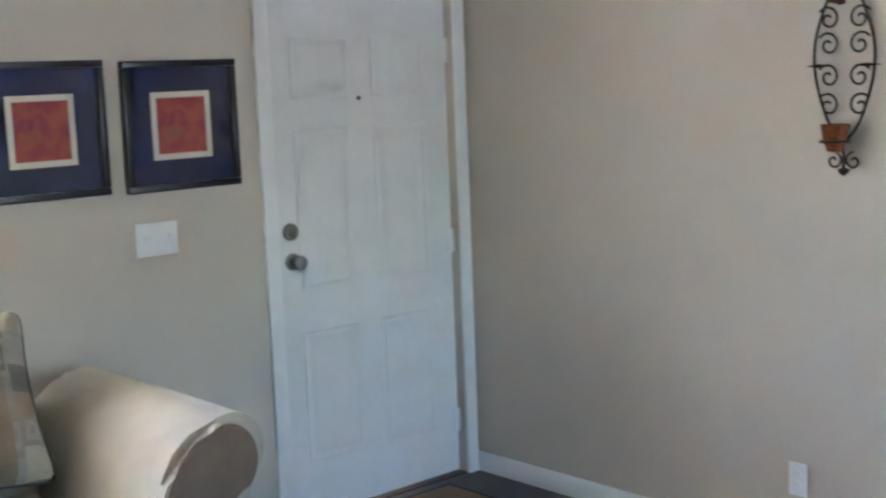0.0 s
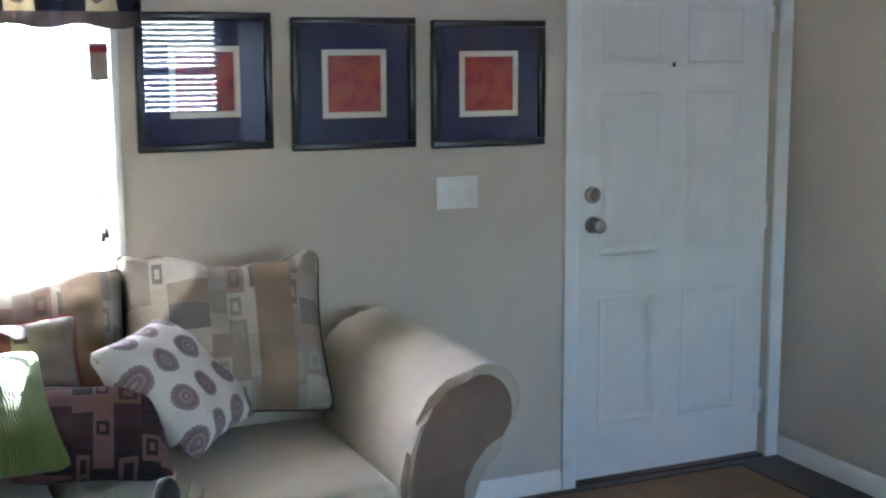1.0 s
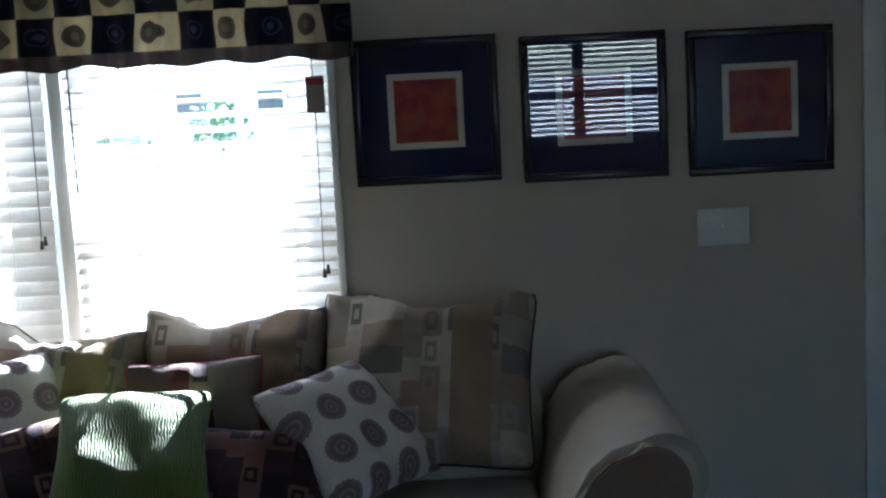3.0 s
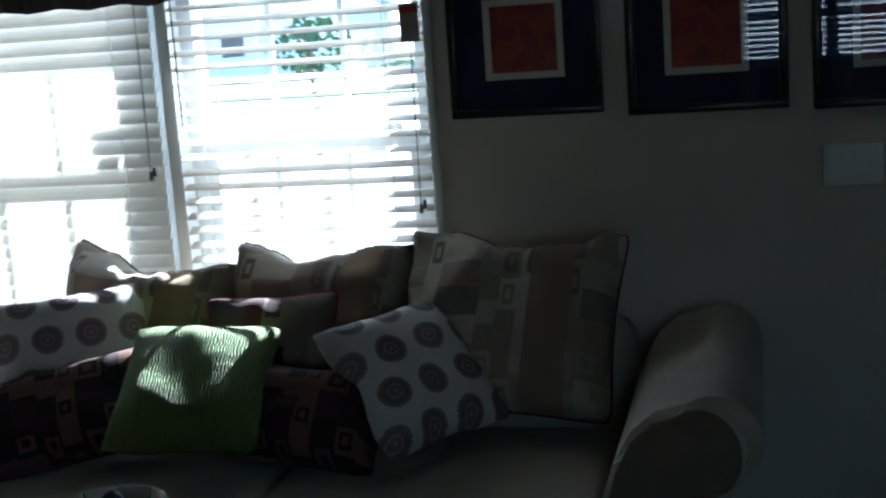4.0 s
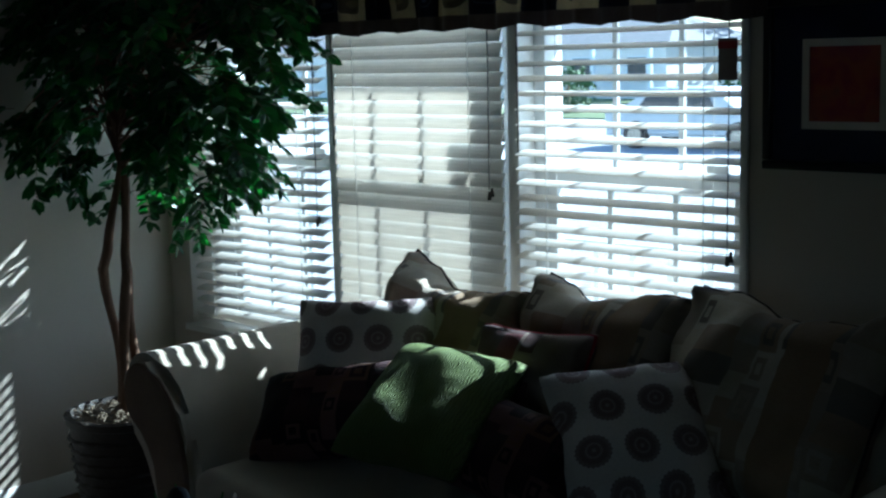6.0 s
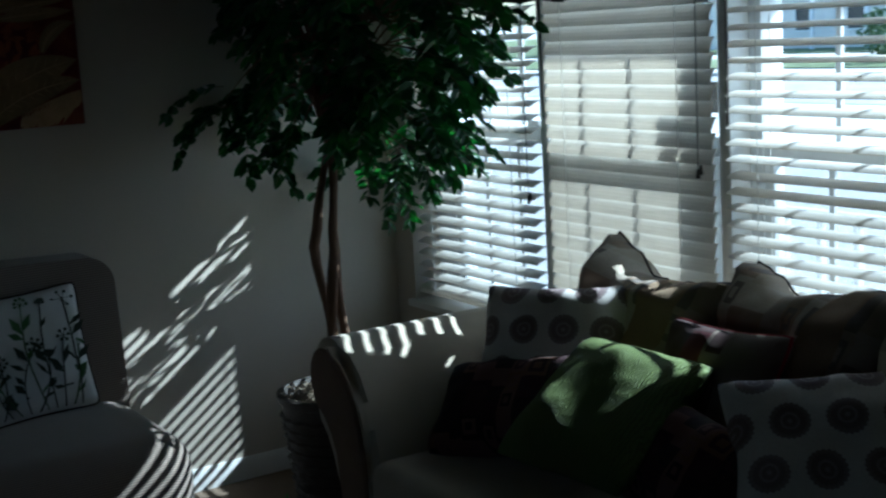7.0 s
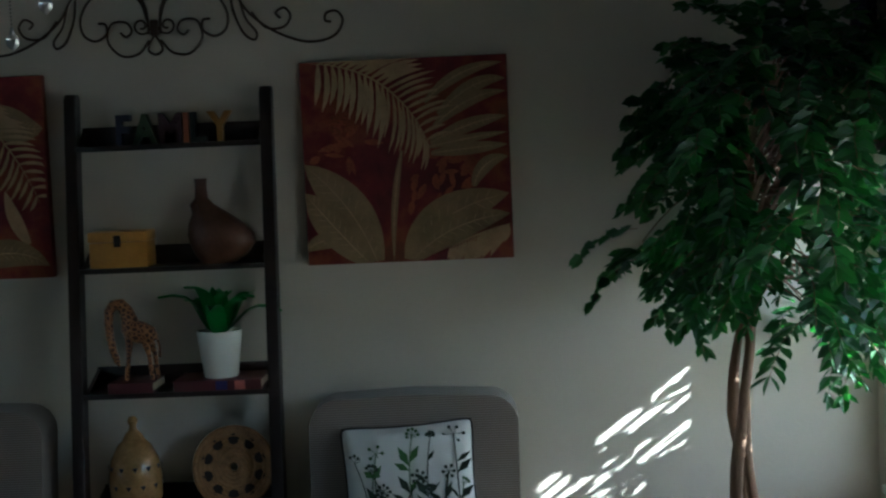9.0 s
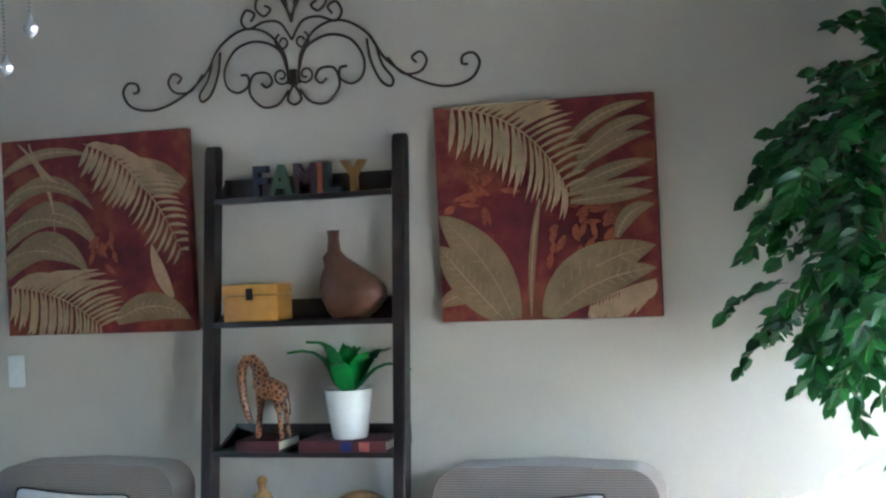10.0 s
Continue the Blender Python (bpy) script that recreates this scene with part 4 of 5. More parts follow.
# letters on the top shelf
LETTER_COLOURS = ((0.02, 0.025, 0.05), (0.05, 0.08, 0.04), (0.04, 0.014, 0.02), (0.26, 0.07, 0.025), (0.025, 0.03, 0.025), (0.27, 0.14, 0.03))
yy = -2.60
for ch, col in zip("FAMILY", LETTER_COLOURS):
    M["letter_" + ch] = plain("painted_wood_" + ch.lower(), col, 0.55, vary=0.2)
    cu = bpy.data.curves.new("letter", "FONT")
    cu.body, cu.size, cu.extrude, cu.offset = ch, 0.145, 0.016, 0.005
    tmp = bpy.data.objects.new("tmp", cu)
    me = bpy.data.meshes.new_from_object(tmp)
    bpy.data.objects.remove(tmp)
    me.name = "wooden_letter"
    xs = [v.co.x for v in me.vertices]
    x_lo, wid = min(xs), (max(xs) - min(xs)) * 0.8
    for v in me.vertices:
        v.co.x = (v.co.x - x_lo) * 0.8
    me.materials.clear()
    me.materials.append(M["letter_" + ch])
    ob = new("wooden_letter", me)
    ob.matrix_basis = pose(shelf_x(1.87, 0.55), yy, 1.8865, 90, 0, 90)
    tagged(ob, f"painted wooden block letter {ch}", "letter", "letters that spell a word")
    yy += wid + 0.004

jb = thing("wooden_box", pose(shelf_x(1.45, 0.5), -2.60, 1.468, 0, 0, 90), "golden wooden box with a small dark latch", "box")
part("body", box(-0.1, 0.1, -0.06, 0.06, 0, 0.088, 0.004), "boxwood", jb)
part("lid", box(-0.103, 0.103, -0.063, 0.063, 0.089, 0.125, 0.006), "boxwood", jb)
part("latch", box(-0.012, 0.012, -0.068, -0.06, 0.072, 0.112, 0.003), "black_metal", jb)


def gourd_vase():
    v = thing("gourd_vase", pose(shelf_x(1.45, 0.52), -2.265, 1.468) @ Matrix.Diagonal((0.9, 0.9, 0.92, 1)), "brown lopsided gourd vase with a narrow neck", "vase")
    prof = [(0, 0), (0.065, 0), (0.095, 0.03), (0.118, 0.075), (0.122, 0.11), (0.108, 0.15), (0.08, 0.19), (0.046, 0.222), (0.026, 0.245), (0.022, 0.29), (0.025, 0.318), (0.019, 0.318), (0.016, 0.25)]
    bm = lathe(prof, 30)
    for p in bm.verts:
        h = p.co.z
        p.co.x *= 0.62
        lean = 0.035 * math.sin(math.pi * min(1, h / 0.2)) - 0.055 * max(0, min(1, (h - 0.06) / 0.16))
        p.co.y += lean * (1.0 if p.co.y > -0.02 or h > 0.2 else 0.35)
    part("body", bm, "vase", v)


gourd_vase()

M["spine_blue"] = plain("blue_book_cloth", (0.02, 0.025, 0.15), 0.6)
M["spine_red"] = plain("pale_red_book_cloth", (0.42, 0.12, 0.09), 0.5, vary=0.3, scale=40)
for y0, y1, lab in ((-2.645, -2.49, "small dark red hardback book"), (-2.42, -2.12, "dark red hardback book with a blue spine mark")):
    bk = thing("book", pose(shelf_x(1.03, 0.55), (y0 + y1) / 2, 1.0435), lab, "book")
    L = y1 - y0
    part("cover", box(-0.09, 0.09, -L / 2, L / 2, 0, 0.005, 0.001), "book", bk)
    part("cover", box(-0.09, 0.09, -L / 2, L / 2, 0.031, 0.036, 0.001), "book", bk)
    part("pages", box(-0.085, 0.084, -L / 2 + 0.004, L / 2 - 0.004, 0.005, 0.031), "pages", bk)
    part("spine", box(0.085, 0.092, -L / 2, L / 2, 0.0, 0.036, 0.002), "book", bk)
    if L > 0.2:
        part("spine_mark", box(0.0925, 0.0935, -0.005, 0.035, 0.003, 0.033), "spine_blue", bk, "blue spine mark", smooth=False)
        part("spine_mark", box(0.0925, 0.0935, 0.06, 0.095, 0.003, 0.033), "spine_red", bk, "pale red spine mark", smooth=False)


def giraffe():
    """A carved animal figure with its neck bent down, one plain mesh."""
    bm = bmesh.new()
    f = lambda pts: [Vector((0, y, z)) for y, z in pts]
    tube(f([(0.068, 0.128), (0.05, 0.15), (0.02, 0.162), (-0.005, 0.168), (-0.022, 0.178)]), [0.02, 0.036, 0.04, 0.042, 0.03], 14, bm)
    tube(f([(-0.01, 0.168), (-0.014, 0.205), (-0.024, 0.238), (-0.044, 0.262), (-0.066, 0.26), (-0.083, 0.238), (-0.088, 0.20), (-0.085, 0.15), (-0.077, 0.10), (-0.066, 0.065), (-0.058, 0.045)]), [0.036, 0.03, 0.025, 0.022, 0.02, 0.018, 0.016, 0.0145, 0.0135, 0.012, 0.005], 12, bm)
    for y, x in ((-0.02, 0.014), (-0.03, -0.014), (0.05, 0.012), (0.064, -0.012)):
        tube([(x, y * 0.7, 0.15), (x * 1.1, y, 0.085), (x * 1.2, y + (0.008 if y > 0 else -0.01), 0.0)], [0.018, 0.0085, 0.0075], 8, bm)
    tube(f([(0.078, 0.14), (0.086, 0.11), (0.084, 0.075)]), [0.004, 0.003, 0.004], 5, bm)
    for x in (-0.016, 0.016):
        tube([(x * 0.6, -0.08, 0.108), (x * 1.5, -0.085, 0.122)], [0.005, 0.002], 6, bm)
    ob = part("animal_figurine", bm, "giraffe", None, m=pose(shelf_x(1.03, 0.6), -2.565, 1.0795))
    tagged(ob, "spotted carved wooden animal figurine bending its neck down", "figurine")


giraffe()


def succulent():
    p = thing("potted_succulent", pose(shelf_x(1.03, 0.6), -2.27, 1.0795), "green succulent in a white ceramic pot", "plant")
    part("pot", lathe([(0, 0), (0.055, 0), (0.058, 0.004), (0.078, 0.155), (0.078, 0.16), (0.073, 0.16), (0.068, 0.135), (0, 0.135)], 30), "ceramic", p)
    rng = random.Random(3)
    for k in range(15):
        a, lift = 2.4 * k + 1.57, 0.36 + 0.066 * k
        L = rng.uniform(0.23, 0.27) if k < 8 else rng.uniform(0.16, 0.2)
        bm = bmesh.new()
        rows = []
        for i in range(8):
            t = i / 7
            ang = lift + 0.35 * math.sin(t * 3)
            r, z = L * t * math.cos(min(1.35, ang)), 0.14 + L * t * math.sin(min(1.35, ang)) - 0.02 * t * t
            wd = 0.034 * math.sin(math.pi * min(1, 0.18 + 0.82 * t)) ** 0.8 * (1 if t < 0.99 else 0.05)
            rows.append([bm.verts.new((r * math.cos(a) - s * wd * math.sin(a), r * math.sin(a) + s * wd * math.cos(a), z + abs(s) * 0.008)) for s in (-1, 0, 1)])
        for p0, p1 in zip(rows, rows[1:]):
            for s in (0, 1):
                bm.faces.new((p0[s], p0[s + 1], p1[s + 1], p1[s]))
        bmesh.ops.solidify(bm, geom=bm.faces[:], thickness=0.003)
        part("leaf", bm, "succulent", p)


succulent()


def pierced_jar(name, x, y, z, material, s, label):
    j = thing(name, pose(x, y, z), label, "jar")
    part("body", lathe([(r * s, h * s) for r, h in ((0, 0), (0.07, 0), (0.078, 0.01), (0.085, 0.06), (0.088, 0.12), (0.078, 0.18), (0.055, 0.225), (0.034, 0.245))], 30), material, j)
    part("lid", lathe([(r * s, h * s) for r, h in ((0.036, 0.245), (0.028, 0.262), (0.014, 0.275), (0.012, 0.29), (0.018, 0.305), (0.012, 0.318), (0, 0.322))], 20), material, j)
    if material == "glaze":
        # the body is uncut: black triangles stand in for the shade inside its holes
        for row, (r, h) in enumerate(((0.088, 0.10), (0.084, 0.16))):
            for q in range(12):
                a = 2 * math.pi * (q + 0.5 * row) / 12
                part("hole_shade", lathe([(0, 0.002), (0.010 * s, 0.002), (0.011 * s, 0)], 3), "black_frame", j, m=pose(r * s * math.cos(a), r * s * math.sin(a), h * s) @ pose(0, 0, 0, 0, 90, math.degrees(a)) @ pose(0, 0, 0.001))
    return j


pierced_jar("pierced_jar", shelf_x(0.6, 0.55), -2.585, 0.618, "glaze", 1.05, "tan glazed pierced jar with a pointed lid")
pierced_jar("amber_bottle", shelf_x(0.19, 0.6), -2.28, 0.208, "amber", 0.95, "amber glazed tapered bottle")


def round_basket():
    b = thing("round_basket", pose(WX + 0.12, -2.245, 0.618 + 0.142) @ pose(0, 0, 0, 0, 76, 0), "round woven basket tray leaning on the shelf back", "basket")
    for k in range(9):
        r = 0.02 + 0.0145 * k
        part("coil", tube([(r * math.cos(a), r * math.sin(a), 0.012 * (k / 8) ** 2) for a in (2 * math.pi * i / 32 for i in range(32))], 0.0088, 7, closed=True), "basket", b)
    for q in range(10):
        a = 2 * math.pi * q / 10
        part("weave_patch", lathe([(0, 0.004), (0.018, 0.002), (0.02, 0)], 8), "espresso", b, "dark woven patch", m=pose(0.096 * math.cos(a), 0.096 * math.sin(a), 0.012))


round_basket()


# ---- canvases with painted leaves ----
def canvas(y0, z0, w, h, seed, fronds, blades, label):
    c = thing("canvas_painting", pose(WX, y0, z0, 0, 0, 90), label, "painting", "two tropical leaf paintings")
    # local: x runs along the wall, -y out of it
    part("canvas", box(0, w, -0.04, -0.002, 0, h, 0.003), "canvas", c)
    Y = [-0.0408]

    def shape(bm, line, width, mid=True):
        rows = []
        n = len(line)
        for i, p in enumerate(line):
            a, b = line[max(0, i - 1)], line[min(n - 1, i + 1)]
            d = (b - a).normalized()
            s = Vector((-d.y, d.x)) * width * math.sin(math.pi * min(1, 0.08 + 0.92 * i / (n - 1))) ** 0.8
            rows.append([bm.verts.new((min(w - 0.002, max(0.002, q.x)), Y[0], min(h - 0.002, max(0.002, q.y)))) for q in (p - s, p + s)])
        for p, q in zip(rows, rows[1:]):
            bm.faces.new((p[0], p[1], q[1], q[0]))

    def curve(a, b, c2, n=12):
        a, b, c2 = (Vector((p[0] * w, p[1] * h)) for p in (a, b, c2))
        return [a * (1 - t) ** 2 + b * 2 * t * (1 - t) + c2 * t * t for t in (i / n for i in range(n + 1))]

    rng = random.Random(seed)
    for a, b, e, width, ink in blades:
        if ink == "leaf_orange":
            mid = curve(a, b, e, 2)[1]
            bm = bmesh.new()
            for k in range(11):
                g = rng.uniform(0, 6.283)
                p, q = mid + Vector((rng.uniform(-1, 1), rng.uniform(-1, 1))) * 0.06, Vector((math.cos(g), math.sin(g))) * rng.uniform(0.035, 0.07)
                shape(bm, [p, p + q * 0.3, p + q * 0.7, p + q], rng.uniform(0.008, 0.014))
                Y[0] -= 0.00006
            part("painted_blossom", bm, ink, c, smooth=False)
            Y[0] -= 0.0003
            continue
        bm = bmesh.new()
        shape(bm, curve(a, b, e), width)
        part("painted_leaf", bm, ink, c, smooth=False)
        Y[0] -= 0.0004
        bm = bmesh.new()
        line = curve(a, b, e)
        shape(bm, line, 0.0022)
        for i in range(1, 11):
            d = (line[i + 1] - line[i - 1]).normalized()
            for k in (-1, 1):
                v = (d * 0.9 + Vector((-d.y, d.x)) * k) * width * 0.62 * math.sin(math.pi * (0.1 + 0.8 * i / 12))
                shape(bm, [line[i], line[i] + v * 0.5, line[i] + v], 0.0011)
        part("painted_vein", bm, "leaf_tan", c, smooth=False)
        Y[0] -= 0.0004
    for a, b, e, ways in fronds:
        line = curve(a, b, e, 22)
        bm = bmesh.new()
        shape(bm, line, 0.003)
        part("painted_stem", bm, "leaf_tan", c, smooth=False)
        Y[0] -= 0.0003
        for i in range(1, 22):
            taper = math.sin(math.pi * (0.14 + 0.8 * i / 22)) ** 0.6
            for wx, wz, length in ways:
                q = Vector((wx, wz)).normalized() * length * taper * rng.uniform(0.8, 1.12)
                side = Vector((-q.y, q.x)) * 0.1 * rng.uniform(0.4, 1)
                bm = bmesh.new()
                shape(bm, [line[i] + q * f + side * math.sin(3.1 * f) for f in (0, 0.25, 0.5, 0.75, 1)], 0.0105 if i < 12 else 0.0065)
                part("painted_leaflet", bm, "leaf_tan", c, smooth=False)
                Y[0] -= 0.0001
        Y[0] -= 0.0003


OL, TA, OR = "leaf_olive", "leaf_tan", "leaf_orange"
canvas(-1.962, 1.442, 0.715, 0.70, 5,
       [((0.06, 0.99), (0.46, 0.97), (0.62, 0.56), ((-0.12, -1, 0.20), (0.9, 0.3, 0.17))), ((0.99, 0.17), (0.85, 0.14), (0.68, 0.06), ((-0.3, -1, 0.11),))],
       [((0.25, 0.75), (0.2, 0.65), (0.3, 0.5), 0.035, OR), ((0.15, 0.7), (0.2, 0.62), (0.1, 0.5), 0.03, OR), ((0.55, 0.5), (0.68, 0.6), (0.85, 0.42), 0.06, OR), ((0.6, 0.45), (0.62, 0.35), (0.56, 0.28), 0.03, OR), ((0.8, 0.6), (0.74, 0.4), (0.68, 0.3), 0.035, OR),
        ((0.48, 0.55), (0.42, 0.3), (0.42, 0.0), 0.012, OL),
        ((0.34, 0.0), (0.24, 0.3), (0.0, 0.5), 0.075, OL), ((0.5, 0.0), (0.62, 0.26), (0.99, 0.32), 0.075, OL), ((0.0, 0.08), (0.1, 0.16), (0.26, 0.1), 0.03, OL),
        ((0.6, 0.78), (0.75, 0.95), (0.98, 0.96), 0.02, OL), ((0.64, 0.66), (0.8, 0.82), (0.99, 0.82), 0.022, OL), ((0.62, 0.58), (0.8, 0.68), (0.99, 0.7), 0.024, OL), ((0.66, 0.72), (0.84, 0.9), (0.99, 0.88), 0.024, OL), ((0.62, 0.53), (0.82, 0.55), (0.99, 0.56), 0.022, OL), ((0.52, 0.02), (0.7, 0.2), (0.99, 0.22), 0.05, OL), ((0.3, 0.0), (0.12, 0.2), (0.0, 0.36), 0.06, OL), ((0.6, 0.56), (0.8, 0.6), (0.99, 0.62), 0.015, OL), ((0.82, 0.36), (0.86, 0.5), (0.99, 0.5), 0.025, OL)],
       "square canvas of tan palm leaves on deep red")
canvas(-3.61, 1.437, 0.75, 0.705, 6,
       [((0.46, 0.96), (0.78, 0.86), (0.97, 0.36), ((-0.5, -0.9, 0.15), (0.95, -0.1, 0.14))), ((0.02, 0.25), (0.32, 0.24), (0.54, 0.02), ((-0.15, -1, 0.2), (0.9, 0.3, 0.22)))],
       [((0.0, 0.82), (0.2, 0.98), (0.5, 0.9), 0.02, OL), ((0.0, 0.62), (0.25, 0.92), (0.5, 0.62), 0.03, OL), ((0.0, 0.45), (0.3, 0.8), (0.52, 0.42), 0.045, OL), ((0.0, 0.3), (0.25, 0.62), (0.46, 0.3), 0.05, OL), ((0.1, 0.98), (0.3, 0.8), (0.28, 0.5), 0.008, TA), ((0.16, 0.98), (0.2, 0.8), (0.42, 0.7), 0.008, TA), ((0.02, 0.68), (0.2, 0.84), (0.45, 0.68), 0.02, OL), ((0.02, 0.52), (0.2, 0.66), (0.42, 0.52), 0.026, OL), ((0.0, 0.38), (0.2, 0.5), (0.42, 0.34), 0.03, OL),
        ((0.7, 0.86), (0.85, 0.72), (1.0, 0.74), 0.06, OL), ((0.9, 0.17), (0.83, 0.28), (0.8, 0.44), 0.025, TA), ((0.6, 0.06), (0.8, 0.2), (0.99, 0.06), 0.05, OL), ((0.5, 0.6), (0.55, 0.4), (0.6, 0.25), 0.05, OR)],
       "square canvas of tan fern leaves on dark red")


# ---- scrolled iron wall piece ----
def wall_scroll():
    s = thing("wall_scroll", pose(WX + 0.012, -2.46, 2.196, 0, 0, 90), "dark bronze scrolled iron wall ornament", "wall ornament")
    R = 0.0046
    for k in (-1, 1):
        f = lambda pts: [(k * x, z) for x, z in pts]
        P = lambda pts: tube(bend(f(pts)), R)
        S = lambda cx, cz, r0, r1, a0, tn: tube([(k * x, y, z) for x, y, z in spiral(cx, cz, r0, r1, a0, tn)], R * 0.85)
        part("long_scroll", P([(0.02, 0.07), (0.03, 0.17), (0.09, 0.25), (0.18, 0.27), (0.27, 0.22), (0.33, 0.13), (0.42, 0.06), (0.53, 0.02), (0.62, 0.035), (0.655, 0.085), (0.635, 0.12), (0.60, 0.115), (0.595, 0.09), (0.615, 0.085)]), "bronze", s)
        part("scroll", P([(0.02, 0.11), (0.05, 0.19), (0.13, 0.225), (0.21, 0.205), (0.255, 0.14), (0.25, 0.08), (0.21, 0.055), (0.17, 0.075), (0.17, 0.11), (0.195, 0.115)]), "bronze", s)
        part("scroll", P([(0.02, 0.05), (0.06, 0.005), (0.12, 0.0), (0.165, 0.05), (0.15, 0.11), (0.10, 0.115), (0.08, 0.085), (0.10, 0.065), (0.12, 0.08)]), "bronze", s)
        part("scroll", S(0.045, 0.10, 0.032, 0.008, 3.4, 1.3), "bronze", s)
        part("leaf_loop", P([(0.30, 0.18), (0.32, 0.11), (0.355, 0.06), (0.345, 0.035), (0.31, 0.06), (0.28, 0.13), (0.27, 0.2)]), "bronze", s)
        part("scroll", P([(0.34, 0.13), (0.39, 0.075), (0.45, 0.075), (0.475, 0.11), (0.455, 0.14), (0.425, 0.125), (0.44, 0.105)]), "bronze", s)
        part("scroll", P([(0.0, 0.22), (0.04, 0.28), (0.10, 0.29), (0.16, 0.27), (0.185, 0.30), (0.165, 0.335), (0.135, 0.32), (0.15, 0.295)]), "bronze", s)
        part("scroll", P([(0.0, 0.30), (0.05, 0.38), (0.11, 0.385), (0.13, 0.34), (0.10, 0.31), (0.075, 0.33), (0.095, 0.345)]), "bronze", s)
        part("scroll", S(0.035, 0.215, 0.03, 0.008, 1.2, -1.2), "bronze", s)
        part("finial_leaf", P([(0.0, 0.28), (0.03, 0.38), (0.085, 0.47), (0.05, 0.44), (0.012, 0.34)]), "bronze", s)
        part("scroll", S(0.12, 0.44, 0.035, 0.008, -1.5, 1.2), "bronze", s)
    part("finial", tube(bend([(0.0, 0.28), (-0.02, 0.38), (0.0, 0.52), (0.02, 0.38), (0.0, 0.28)]), R), "bronze", s)
    part("drop", tube(bend([(0.0, 0.07), (-0.025, 0.02), (0.0, 0.0), (0.025, 0.02), (0.0, 0.07)]), R), "bronze", s)
    part("clasp", box(-0.014, 0.014, -0.008, 0.008, 0.065, 0.12, 0.004), "bronze", s)


wall_scroll()


# ---- ceiling fan, seen by its pull chains ----
fan = thing("ceiling_fan", pose(-3.60, -2.24, 0), "white ceiling fan with two crystal-ended pull chains", "ceiling fan")
part("canopy", lathe([(0, 2.797), (0.07, 2.797), (0.05, 2.74), (0.015, 2.73), (0.015, 2.66), (0.10, 2.64), (0.13, 2.56), (0.11, 2.48), (0.05, 2.46), (0, 2.46)], 28), "white", fan)
for k in range(5):
    bm = box(0.17, 0.62, -0.065, 0.065, 2.58, 2.588, 0.003)
    box(0.10, 0.2, -0.02, 0.02, 2.575, 2.585, 0.002, bm=bm)
    part("blade", bm, "white", fan, m=pose(0, 0, 0, 0, 0, 72 * k + 20))
for x, y, z in ((0.091, -0.04, 2.075), (0.127, 0.045, 2.14)):
    bm = bmesh.new()
    zz = z + 0.03
    while zz < 2.50:
        bmesh.ops.create_icosphere(bm, subdivisions=1, radius=0.003, matrix=Matrix.Translation((x, y, zz)))
        zz += 0.0075
    part("pull_chain", bm, "steel", fan)
    part("crystal", lathe([(0, -0.018), (0.013, -0.006), (0.015, 0.006), (0.006, 0.018), (0.003, 0.03), (0, 0.032)], 8), "crystal", fan, m=pose(x, y, z))


